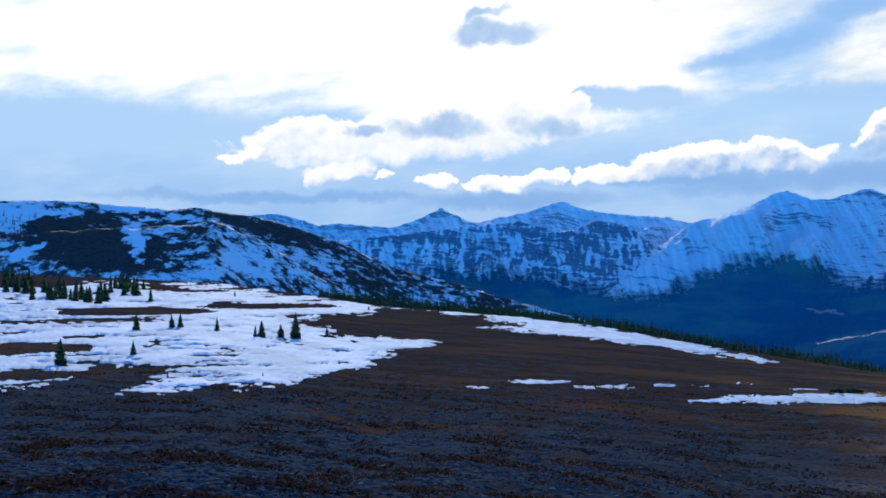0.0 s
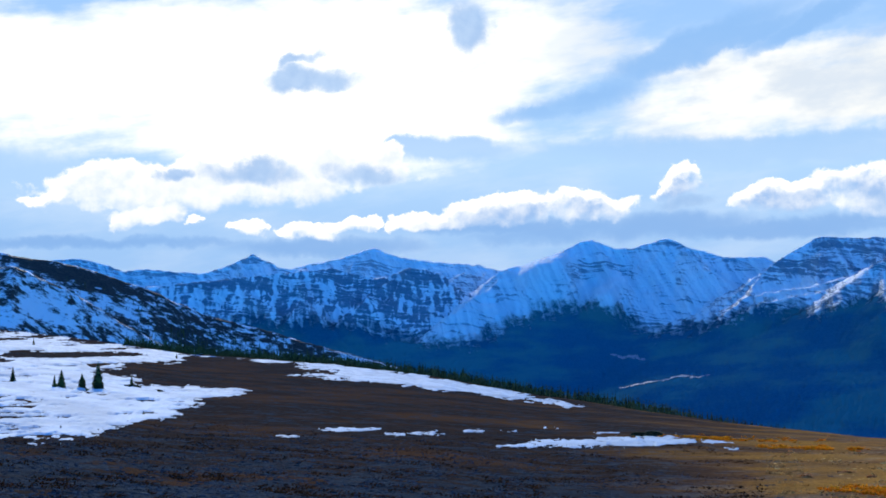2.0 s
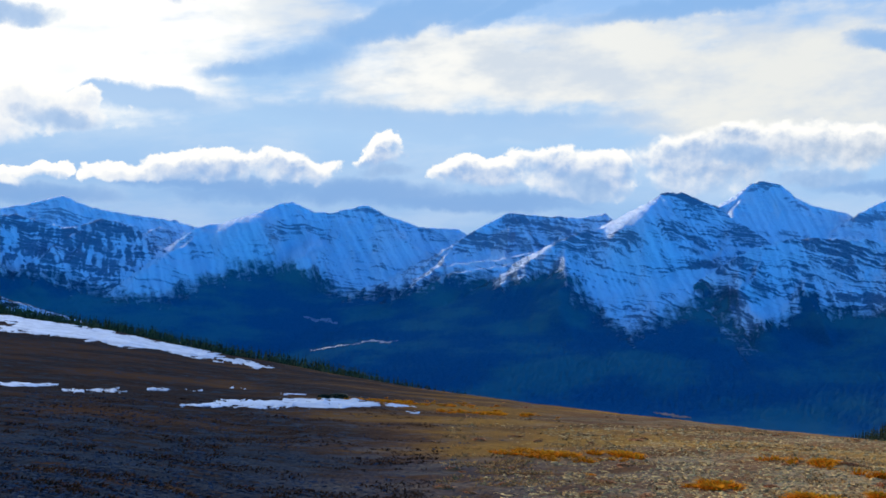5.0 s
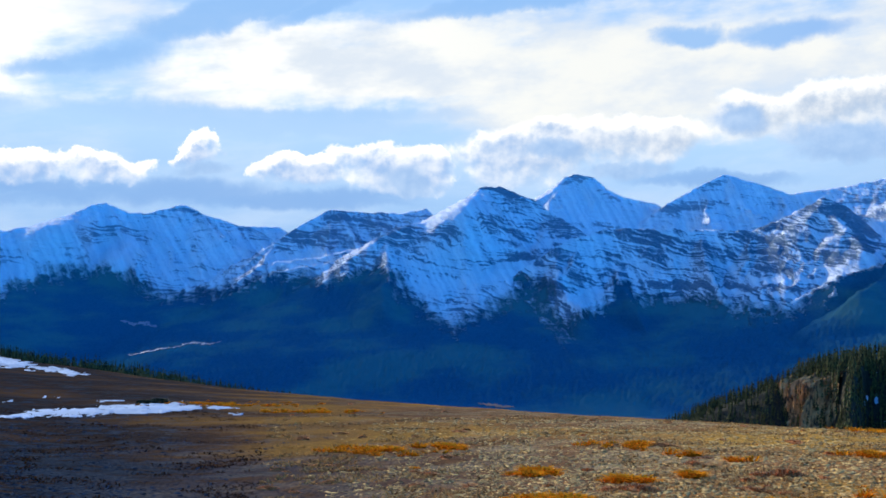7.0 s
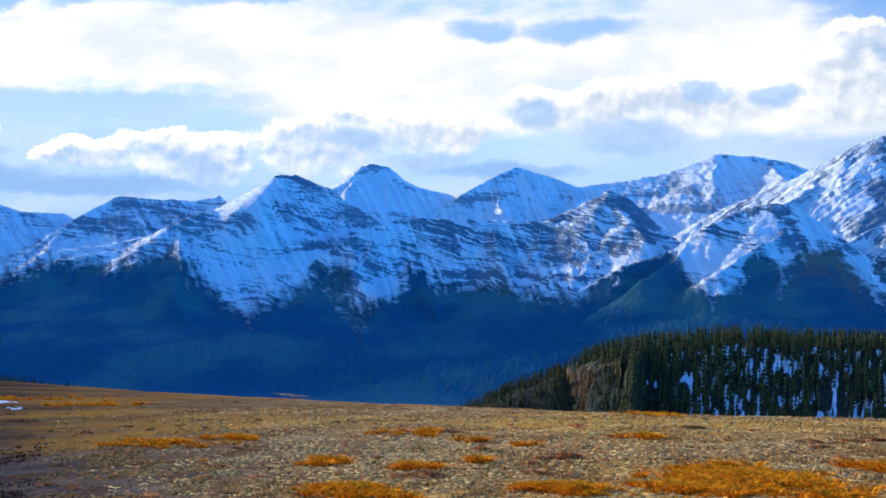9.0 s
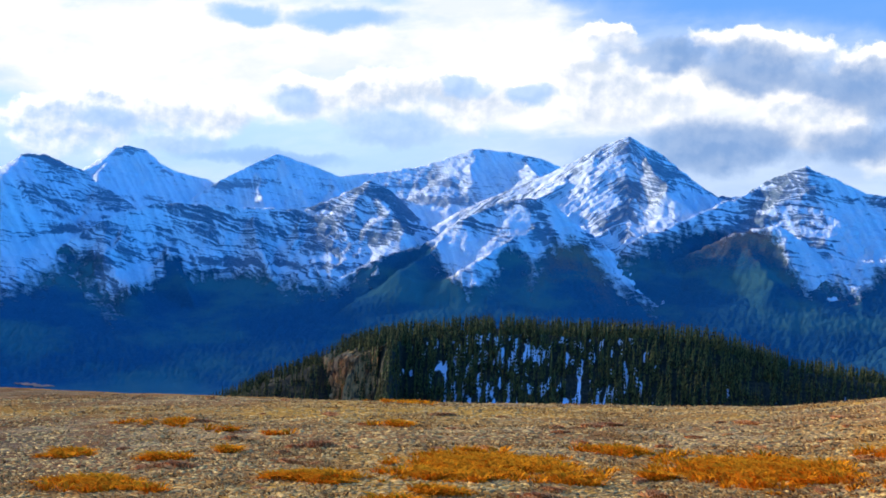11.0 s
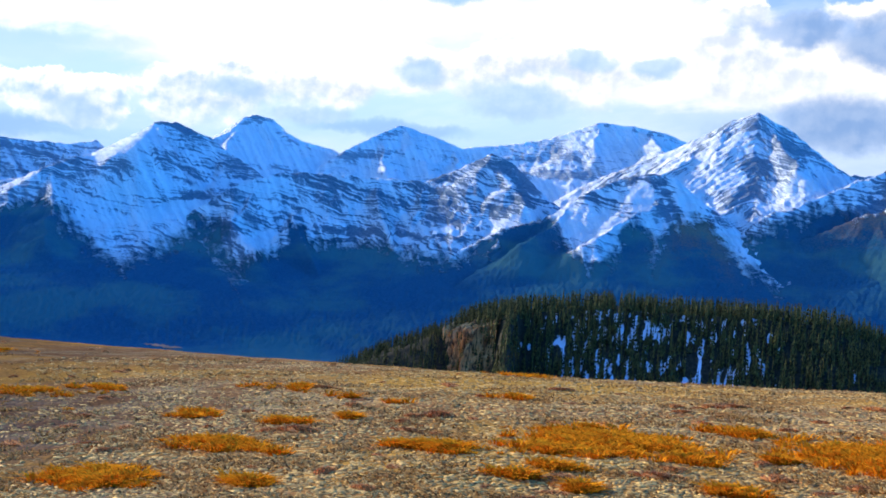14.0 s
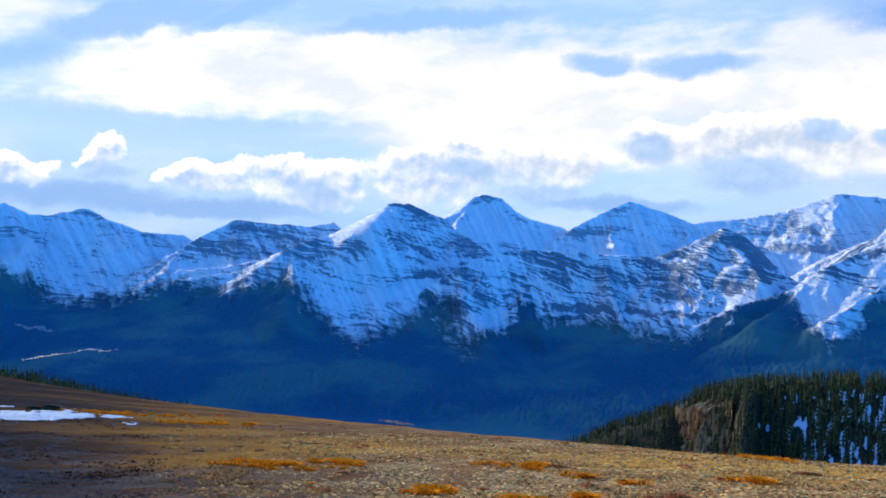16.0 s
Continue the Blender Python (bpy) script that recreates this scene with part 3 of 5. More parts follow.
def mountain(label, crest, r, spurs=(), front=650, back=110, steep=0.85, rough=24.0, beds=(0.1, 0.0), seed=1, tree=0.0, auto=5, cover=0.0, cap=0.0, spread=8.0, woods=None, dry=None, gully=0.10, faces=(), groves=(), fold=None, bench=(), far_haze=0.0):
    """A mountain from its crest line and its spurs: each a row of (azimuth, elevation[, distance]) knots, joined by
    straight ridges, from which the flanks fall, steep above and gentler below."""
    rng = random.Random(seed)
    lines = [[spot(k[0], k[1], k[2] if len(k) > 2 else r) for k in crest]] + [[spot(*k) for k in s] for s in spurs]
    knots = lines[0]
    for i in range(auto):                                            # ribs that run down towards the valley
        f = (i + 0.2 + 0.6 * rng.random()) / auto * (len(knots) - 1)
        k = min(int(f), len(knots) - 2)
        top = knots[k] + (knots[k + 1] - knots[k]) * (f - k)
        flat_way = -top[:2] / np.hypot(*top[:2])
        side = rng.uniform(-0.7, 0.7)
        turn = np.array((flat_way[0] - side * flat_way[1], flat_way[1] + side * flat_way[0]))
        end = top.copy()
        run = rng.uniform(0.4, 0.8) * front
        end[:2] += turn * run
        end[2] = max(VALLEY - 10, top[2] - run * rng.uniform(0.40, 0.55))
        top[2] -= 10
        lines.append([top, end])
    flat_knots = np.concatenate([np.array(l) for l in lines])
    azs, rs = np.degrees(np.arctan2(flat_knots[:, 0], flat_knots[:, 1])), np.hypot(flat_knots[:, 0], flat_knots[:, 1])
    a0, a1, r0 = azs.min() - spread, azs.max() + 8.0, max(2150, rs.min() - front - 450)
    A, Rr, X, Y = polar(a0, a1, 0.085, r0, min(4940, rs.max() + back), 10.5)
    warp = 34 * fbm(X / 160, Y / 160, 3, seed + 40), 34 * fbm(X / 160, Y / 160, 3, seed + 50)
    Z = np.full(X.shape, VALLEY - 60.0)
    near = np.full(X.shape, 1e9)
    for line in lines:
        for p, q in zip(line[:-1], line[1:]):
            d = q[:2] - p[:2]
            wob = np.minimum(1.0, np.hypot(X - p[0], Y - p[1]) / 150)
            px, py = X + warp[0] * wob - p[0], Y + warp[1] * wob - p[1]
            if line is lines[0]:
                px, py = X - p[0], Y - p[1]
            s = np.clip((px * d[0] + py * d[1]) / (d @ d), 0, 1)
            off = np.hypot(px - s * d[0], py - s * d[1])
            top = p[2] + s * (q[2] - p[2])
            tall = np.maximum(top - VALLEY + 25, 30)
            Z = np.maximum(Z, top - tall * (1 - np.exp(-steep * off / tall)))
            near = np.minimum(near, off)
    fade = smooth(Rr, r0, r0 + 750) * smooth(A, a0, a0 + spread * 0.75) * (1 - smooth(A, a1 - 5, a1))
    Z = VALLEY - 40 + (Z - VALLEY + 40) * fade
    smoothed = np.zeros(Z.shape)
    for ba, be, br, half, deep, left, lean in bench:                 # a tilted snow bench that looks to the side
        du, dv = (A - ba) * radians(1) * br, Rr - br
        plane = EYE + br * math.tan(radians(be)) + left * du + lean * dv
        share = np.exp(-((A - ba) / half) ** 4 - (dv / deep) ** 4)
        Z = Z + (plane - Z) * share
        smoothed = np.maximum(smoothed, share)
    away = smooth(near, 0, 120) * (1 - 0.9 * smoothed)
    line_z = EYE + r * np.tan(np.radians(np.interp(A, [k[0] for k in woods or TREELINE], [k[1] for k in woods or TREELINE]))) + tree
    upper = smooth(Z, VALLEY + 60, VALLEY + 230) * smooth(Z - line_z, -110, 30)
    mid_az = radians(azs.mean())
    U, V = X * math.cos(mid_az) - Y * math.sin(mid_az), X * math.sin(mid_az) + Y * math.cos(mid_az)
    Z = Z + rough * (0.12 + away) * ridged((U + warp[0]) / 115, V / 330, 5, seed) * (0.14 + 0.86 * upper)
    Z = Z + 0.5 * rough * (0.1 + away) * ridged(X / 150 + 3.1, Y / 150, 4, seed + 3) * upper
    Z = Z + (0.4 + 3.6 * upper) * fbm(X / 26, Y / 26, 3, seed + 7)
    chute = ridged((U + 0.4 * warp[1]) / 27, V / 150, 3, seed + 13)
    Z = Z + 4.5 * (0.08 + away) * upper * chute
    chute = np.clip((chute - chute.mean()) / chute.std(), -2, 2)
    dip, across = beds
    bed = Z + dip * U + across * V
    if fold:                                                         # beds bent over the summit like a roof
        side = U - r * math.sin(radians(fold[0]) - mid_az)
        bed = Z + np.where(side < 0, -fold[1] * side, fold[2] * side) + 10 * np.sin(side / 60)
    ledge = ((bed + 14 * fbm(X / 120, Y / 120, 3, seed + 9)) / 24.0) % 1.0
    Z = Z + smooth(Z, VALLEY + 170, VALLEY + 280) * 5.5 * (smooth(ledge, 0.3, 0.7) - ledge)
    canopy = 1 - smooth(Z - line_z - ovals(A, np.degrees(np.arctan2(Z - EYE, Rr)), groves), -70, -10)
    crowns = np.random.default_rng(seed).random(Z.shape) - 0.5           # treetops of the close forest
    Z = Z + 6.5 * canopy * crowns * smooth(Z, VALLEY - 5, VALLEY + 25)
    knots_top = max(k[2] for k in lines[0])
    keep = Z > VALLEY - 12
    E = np.degrees(np.arctan2(Z - EYE, Rr))
    Aw, Ew = A + 0.5 * fbm(A / 0.8, E / 0.5, 3, seed + 61), E + 0.25 * fbm(A / 0.6, E / 0.4, 3, seed + 71)
    snowy = cover - gully * chute + ovals(Aw, Ew, faces) + 1.0 * smoothed
    if cap:
        snowy = snowy - 1.6 * smooth(Z, knots_top - cap, knots_top - 0.8 * cap)
    brown = dry[2] * np.exp(-((A - dry[0]) / dry[1]) ** 4) if dry else Z * 0
    mesh = sheet("mountain", X, Y, Z, keep, {"above": Z - line_z - ovals(Aw, Ew, groves), "bed": bed, "along": U, "far_haze": np.full(Z.shape, far_haze), "dry": brown, "cover": snowy})
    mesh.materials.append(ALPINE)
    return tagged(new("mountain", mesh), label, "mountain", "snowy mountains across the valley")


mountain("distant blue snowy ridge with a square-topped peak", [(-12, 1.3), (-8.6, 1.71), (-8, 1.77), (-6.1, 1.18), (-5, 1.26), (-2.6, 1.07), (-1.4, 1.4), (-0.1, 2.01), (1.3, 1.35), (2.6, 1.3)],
         4550, seed=3, far_haze=0.35,
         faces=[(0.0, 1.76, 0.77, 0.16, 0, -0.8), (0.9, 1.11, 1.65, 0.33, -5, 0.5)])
mountain("pale pointed snow peak behind a dark ridge", [(2.0, 1.4), (4, 1.81), (5.7, 2.35), (7, 1.88), (8.6, 1.71), (10.8, 1.51), (12.1, 1.24)], 4780, front=400, back=120, seed=4, far_haze=0.5, cover=0.25,
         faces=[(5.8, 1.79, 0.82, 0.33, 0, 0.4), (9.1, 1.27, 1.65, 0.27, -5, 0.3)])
mountain("dark banded rocky ridge streaked with snow gullies", [(-5, 0.44), (-2.3, 0.71), (1.5, 1.13), (3.7, 1.34), (5.9, 0.85), (7.5, 1.39), (8.9, 1.17), (9.7, 0.3), (11.3, -1.05), (13.7, -2.38)],
         4250, seed=5, far_haze=0.05, auto=11, cover=-0.45, rough=40, gully=0.5,
         faces=[(2.1, 0.2, 1.37, 0.82, -5, 0.5), (7.8, 1.13, 1.1, 0.33, -10, -0.5), (7.5, 0.06, 1.92, 1.1, -25, -0.3), (10.7, -0.9, 1.37, 0.55, -30, 0.2)])
mountain("small snowy pyramids lit by the sun", [(9.7, 0.98), (10.2, 1.16), (11, 0.97), (12.1, 0.43), (13.9, -0.51)], 4480, front=400, seed=6, far_haze=0.2, auto=3)
mountain("broad snow mountain with two rounded summits", [(11.7, 1.1, 4280), (13.1, 1.9, 4380), (14.9, 2.36, 4500), (16.3, 2.75, 4620), (17.3, 2.37), (18.1, 2.31), (19.9, 2.84), (20.9, 2.34), (22.5, 1.92), (24.4, 1.9)],
         4620, spurs=[[(16.3, 2.6, 4600), (17.5, 0.9, 4300), (18.5, -1.2, 4050)]], seed=7, far_haze=0.35, cover=0.3,
         faces=[(16.7, 0.37, 1.04, 0.49, 17, 1.0), (15.9, 2.17, 1.37, 0.22, 17, 0.5), (19.9, 2.5, 0.82, 0.16, -8, -0.9), (18.8, -1.03, 1.92, 0.49, -14, -0.4), (21.0, 1.41, 1.65, 0.55, -13, 0.3), (22.1, 0.32, 1.1, 0.33, -29, 1.0), (15.0, 0.97, 1.1, 0.38, 22, -0.3)], bench=[(13.9, 1.75, 4380, 1.5, 240, 0.36, 0.07), (16.7, 0.35, 4220, 0.9, 200, 0.50, 0.12)])
mountain("banded snowy mountain with a stepped summit ridge", [(22.8, 0, 4000), (23.6, 0.68, 4050), (25.2, 1.89, 4150), (26.8, 2.82), (28.5, 2.74), (30.3, 2.77), (31.4, 3.02)],
         4250, spurs=[[(27.0, 2.75, 4240), (28.2, 1.3, 4020), (28.9, -0.6, 3800)], [(20.6, -1.49, 3900), (22.2, -0.68, 3900), (23.9, 0.13, 3900), (26.3, 0.52, 3880), (28.5, 1.04, 3880)]], seed=8, far_haze=0.2, cover=-0.12,
         faces=[(26.8, 1.99, 1.24, 0.55, -8, -0.25), (25.2, 0.32, 1.51, 0.38, 13, 1.0), (28.4, 2.17, 1.65, 0.22, -1, -0.4), (26.0, 2.23, 0.82, 0.22, 37, 0.5)])
mountain("snow mountain with a bright snow shoulder below a rocky top", [(21.7, -1.66, 3600), (24.1, -0.29, 3650), (27.1, 0.34, 3700), (29.1, 1.48, 3620), (30.6, 2.21, 3680), (31.3, 2.37, 3740), (32.8, 3.38, 3880), (34.1, 4.19, 4030), (35.2, 4.1, 4060), (36.5, 3.67, 4060), (37.4, 3.01), (38.8, 2.24)],
         4000, spurs=[[(30.6, 2.21, 3680), (31.5, 0.6, 3560), (32.0, -1.8, 3400)], [(34.3, 4.1, 4020), (35.5, 2.5, 3830), (36.3, 1.2, 3660), (36.0, -1.5, 3450)]], seed=9, far_haze=0.1, auto=4, cap=16, cover=-0.10, beds=(0.18, 0.0),
         faces=[(32.9, 3.16, 1.51, 0.38, 26, 1.3), (35.1, 3.87, 0.88, 0.16, -19, -1.6), (37.9, 2.4, 0.93, 0.55, -9, -0.9), (32.8, 1.73, 0.44, 1.24, 41, -0.5), (33.8, 1.21, 1.65, 0.55, 11, 0.6), (35.3, -0.05, 2.06, 0.44, 15, 1.2), (31.2, -1.59, 2.34, 0.38, -2, -0.5), (31.5, 0.33, 0.96, 1.24, -39, 0.15), (35.6, 0.7, 1.65, 0.22, 13, -0.7), (36.9, 1.28, 1.37, 0.22, 16, 0.8)],
         groves=[(37.2, -0.09, 1.37, 0.69, 21, 70), (29.0, -0.55, 1.65, 0.69, 21, 50)], bench=[(32.7, 3.05, 3820, 1.5, 270, 0.58, 0.10)])
mountain("snow peak with a flat dark rock cap", [(36, 3.0, 4350), (36.8, 3.54, 4430), (37.5, 3.95, 4500), (38.2, 4.72, 4580), (38.8, 4.87, 4620), (39.5, 4.7, 4620), (40.1, 4.15, 4620), (40.9, 3.82, 4600), (42.6, 3.47), (43.7, 2.68)], 4600, spurs=[[(38.9, 4.8, 4610), (39.7, 2.9, 4400), (40.2, 1.6, 4250)]], front=500, seed=10, far_haze=0.45, auto=2, rough=12, cover=0.55, cap=22,
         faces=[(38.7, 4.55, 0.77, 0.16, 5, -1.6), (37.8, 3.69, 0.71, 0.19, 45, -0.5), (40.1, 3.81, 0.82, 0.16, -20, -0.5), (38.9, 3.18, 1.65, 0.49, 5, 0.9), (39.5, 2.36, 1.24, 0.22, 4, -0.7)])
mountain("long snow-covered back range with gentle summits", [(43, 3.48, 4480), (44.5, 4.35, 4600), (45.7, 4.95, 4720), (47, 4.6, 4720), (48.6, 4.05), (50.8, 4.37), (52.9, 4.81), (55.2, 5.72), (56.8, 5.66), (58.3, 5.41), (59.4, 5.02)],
         4700, spurs=[[(45.8, 4.9, 4710), (46.9, 3.3, 4480), (47.3, 2.4, 4350)], [(55.4, 5.6, 4690), (55.0, 4.0, 4450)]], front=550, seed=11, far_haze=0.4, rough=20, cover=0.40, auto=4,
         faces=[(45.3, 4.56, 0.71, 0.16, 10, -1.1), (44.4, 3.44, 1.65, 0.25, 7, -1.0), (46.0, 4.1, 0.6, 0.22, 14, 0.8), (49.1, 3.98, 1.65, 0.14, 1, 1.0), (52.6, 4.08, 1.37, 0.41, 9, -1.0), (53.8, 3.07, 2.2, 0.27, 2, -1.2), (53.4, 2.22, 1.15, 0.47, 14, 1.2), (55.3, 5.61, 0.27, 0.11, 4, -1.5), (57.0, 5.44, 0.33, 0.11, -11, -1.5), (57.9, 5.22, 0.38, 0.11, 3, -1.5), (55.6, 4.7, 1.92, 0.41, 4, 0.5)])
mountain("long banded mountain wall with snow on its ledges", [(35.9, -0.05, 3500), (37.7, 1.25, 3550), (38.5, 1.68, 3600), (40.4, 2.3), (42.6, 2.37), (45.1, 2.31), (47, 2.36), (48.4, 2.95), (50.2, 3.95), (51, 3.69), (51.9, 2.49), (52.5, 1.16)],
         3700, spurs=[[(37.9, 1.3, 3560), (37.3, -1.5, 3300), (36.2, -4.2, 3000)], [(40.8, 0.5, 3560), (41.0, -0.4, 3400), (42.5, -2.7, 3150), (44, -4.4, 2950)]], seed=12, auto=6, steep=1.0, cover=-0.22, beds=(0.22, 0.0),
         faces=[(50.2, 3.51, 1.1, 0.82, -36, -0.5), (52.0, 2.42, 0.6, 1.04, 14, -1.4), (51.5, 0.58, 1.65, 0.38, 29, 1.1), (45.7, -0.38, 5.22, 0.14, 1, -1.2), (46.5, 1.48, 3.02, 1.1, -16, -0.25), (39.5, 1.12, 1.1, 0.96, 4, 0.45), (39.2, -1.21, 0.66, 0.82, 73, 1.2), (44.2, 0.52, 3.02, 0.69, -11, 0.25), (42.6, 0.94, 0.33, 1.1, 29, -0.5)],
         groves=[(40.9, -0.63, 0.44, 1.04, 24, 60), (36.9, -0.49, 1.65, 0.82, 14, 60), (44.4, -1.62, 1.65, 0.49, -7, 30)])
mountain("snowy buttress with sunlit ribs above a wooded foot", [(47, -2.6, 3150), (49, -0.86, 3250), (50.9, 0.29, 3300), (53, 0.9, 3350), (54.8, 2.3, 3420), (56.4, 3.13), (57.8, 3.5), (58.9, 3.36), (60.4, 2.16), (61.7, 1.02), (63.7, 0.05, 3450), (65.1, -0.94, 3400)],
         3500, spurs=[[(57.8, 3.5, 3500), (58.2, 1.5, 3330), (57.6, -1.0, 3180)], [(60.4, 2.16, 3500), (61.2, 0.2, 3350), (61.8, -2.0, 3150)]], seed=13, auto=4,
         woods=[(40, -0.84), (49, -0.99), (53, 0.63), (55.2, -1.0), (56.6, -0.3), (57.3, 1.0), (58.3, -0.6), (59.0, 1.1), (60.6, 1.5), (61.6, 0.4), (62.4, -0.5), (64, -1.1), (66, -1.3)], dry=(60.4, 1.5, 0.55),
         faces=[(54.9, 0.99, 1.65, 0.88, -6, 1.0), (53.8, 2.11, 1.37, 0.22, 29, -0.6), (56.4, 2.96, 1.1, 0.27, 14, -0.8), (58.6, 2.0, 0.38, 1.37, 19, -1.0), (57.5, 2.21, 0.55, 1.1, 14, 0.9), (59.7, 2.34, 0.49, 1.24, 43, 0.9), (62.5, 0.32, 1.37, 0.44, -31, 0.8), (60.7, 2.13, 0.38, 0.82, 33, -0.5)],
         groves=[(51.8, -0.08, 1.92, 0.6, 26, 60), (56.8, 0.51, 0.49, 0.6, -6, 60), (58.1, 0.32, 0.49, 0.69, 4, 60)])
mountain("tall pointed snow pyramid with folded rock bands", [(54.5, 2.6), (56.2, 3.47), (58.4, 4.46), (60.2, 5.43), (61.5, 6.21), (62.6, 6.61), (64.1, 5.83), (65.5, 4.57), (66.9, 3.9), (68.2, 3.9)],
         4150, spurs=[[(62.6, 6.61, 4150), (62.3, 4.0, 3950), (61.9, 1.5, 3750)]], seed=14, far_haze=0.15, auto=4, beds=(0.35, 0.0),
         faces=[(61.0, 4.75, 1.65, 0.38, 38, 0.35), (60.5, 3.3, 1.92, 0.49, 11, 1.1), (62.7, 3.89, 0.6, 1.15, -2, -1.3), (62.2, 2.3, 1.24, 0.71, -7, -0.7), (64.2, 4.92, 1.04, 0.82, -37, -0.6), (65.8, 3.24, 1.65, 0.82, -27, 1.2), (64.0, 2.05, 1.24, 0.55, 23, 0.9), (58.9, 4.49, 1.65, 0.16, 31, 0.6), (66.8, 3.97, 1.1, 0.11, -9, -0.8)], fold=(62.6, 0.75, 0.4))
mountain("dark rocky peak with a wide snow bowl", [(64.6, 1.49, 3650), (66.7, 2.74, 3750), (68.2, 4.07, 3850), (69.3, 4.81), (70.8, 5.44), (72.2, 4.85), (73.5, 4.26), (75.6, 3.99), (77.6, 3.84), (79.2, 3.86), (84, 4.4)],
         3900, spurs=[[(70.8, 5.44, 3900), (70.5, 4.0, 3800)]], seed=15, auto=3, cover=-0.05,
         faces=[(69.3, 3.83, 2.34, 0.49, 35, -0.8), (67.7, 2.21, 2.75, 0.3, 21, -1.2), (71.2, 3.79, 0.6, 1.1, -7, -0.5), (73.5, 2.24, 1.37, 1.24, -17, 1.4), (72.6, 4.43, 1.37, 0.33, -20, 1.0), (74.6, 3.84, 2.2, 0.14, -3, -1.3), (75.7, 2.8, 1.92, 0.77, -7, -0.5), (69.9, 5.06, 0.82, 0.27, 27, -0.4)])
mountain("snowy spur with a brown scrubby flank", [(62.7, -1.2, 3250), (64.7, 0.6, 3350), (67.6, 2.12, 3420), (69.7, 2.67, 3450), (70.8, 1.94, 3420), (72.8, -0.06, 3330), (73.5, -1.3, 3250), (74.2, -2.9, 3150)],
         3400, seed=19, auto=2, rough=20, front=450, cover=0.15,
         woods=[(60, 1.0), (66, 2.0), (68.6, 2.55), (69.6, 2.2), (70.2, 0.9), (71.0, -0.1), (72.4, -1.0), (74, -1.3), (78, -1.3)], dry=(67.8, 2.2, 0.5),
         faces=[(71.0, 1.97, 0.71, 1.92, 51, 1.2), (71.7, 2.48, 0.38, 0.27, 3, -0.8)])
mountain("far sunlit rocky summit", [(74.5, 3.9), (75.5, 4.25), (76.8, 4.58), (77.6, 4.81), (78.3, 4.48), (80, 4.2)], 4800, front=350, back=100, seed=16, far_haze=0.4, auto=2)
mountain("dark wooded slope with bare rocky ribs", [(65, -4.9, 3300), (70.5, -4.0, 3420), (75.6, -2.4, 3520), (77.4, -0.6, 3500), (79.2, 1.5, 3440), (81.5, 3.2, 3380), (86, 5.0, 3300)], 3400, seed=17, tree=30, auto=3, steep=0.9, spread=8, cover=-0.4, dry=(77.2, 1.2, 0.35))
mountain("low wooded foothill", [(62, -3.6), (65.5, -2.4), (68, -2.4), (71, -3.4), (75, -5.2)], 2900, front=300, seed=18, tree=400, auto=2, steep=0.5)

# ------------------------------------------------------------------ the snowy hill
HILL = [(-40, 2.0), (-20.6, 2.19), (-18.2, 2.25), (-15.7, 2.09), (-13.1, 1.85), (-11.8, 1.96), (-10.4, 1.7), (-9.1, 1.57), (-7.8, 1.25), (-5, 0.3), (-2.3, -0.93), (0.4, -1.62), (3.2, -2.44), (9, -4.0), (14, -5.5)]
HILL_FRONT = [(-40, -1.0), (-20.6, 0.28), (-18.2, 0.81), (-15.7, 0.87), (-13.1, 1.1), (-11, 1.3), (-8, -0.2), (-5, -2.0), (-2, -4.0)]


HILL_FACES = [(-16.4, 0.08, 3.02, 0.88, -5, -0.9), (-14.6, 0.21, 0.44, 0.93, 10, 1.2), (-17.7, 1.31, 1.65, 0.33, 5, -0.8), (-18.7, 1.56, 2.2, 0.27, -2, 0.7), (-11.5, 0.08, 1.65, 0.55, -10, -0.4), (-10.1, -0.57, 1.92, 0.6, -15, 0.4), (-9.1, 1.11, 2.75, 0.33, -15, -0.6), (-13.4, 1.42, 1.65, 0.11, 5, 1.0), (-19.4, -0.1, 1.1, 0.25, 30, 0.9), (-12.9, -0.78, 1.65, 0.27, 0, -0.4), (-6.1, -0.52, 2.47, 0.44, -14, 0.35), (-14.9, 1.94, 1.65, 0.22, 1, 0.6), (-20.1, 1.06, 1.37, 0.27, 0, 0.4)]


def hill():
    A, Rr, X, Y = polar(-34, 15, 0.09, 640, 1300, 5.5)
    top = EYE + 1150 * np.tan(np.radians(np.interp(A, [h[0] for h in HILL], [h[1] for h in HILL])))
    Z = top - 0.42 * np.maximum(1150 - Rr, 0) - 0.25 * np.maximum(Rr - 1150, 0)
    fr = EYE + 950 * np.tan(np.radians(np.interp(A, [h[0] for h in HILL_FRONT], [h[1] for h in HILL_FRONT], right=-30)))
    Z2 = fr - 0.42 * np.maximum(950 - Rr, 0) - 0.10 * np.maximum(Rr - 950, 0)
    Z = np.maximum(Z, Z2)
    Z = Z + 6 * ridged(X / 90, Y / 90, 4, 61) * smooth(np.abs(Rr - 1150), 0, 80) + 1.2 * fbm(X / 14, Y / 14, 3, 62)
    E = np.degrees(np.arctan2(Z - EYE, Rr))
    snowy = ovals(A + 0.5 * fbm(A / 0.7, E / 0.4, 3, 63), E + 0.2 * fbm(A / 0.6, E / 0.4, 3, 64), HILL_FACES)
    mesh = sheet("hill", X, Y, Z, Z > VALLEY - 10, {"cover": snowy})
    mesh.materials.append(HILLSIDE)
    tagged(new("hill", mesh), "rounded hill with patchy snow and dark scrub", "hill")


hill()

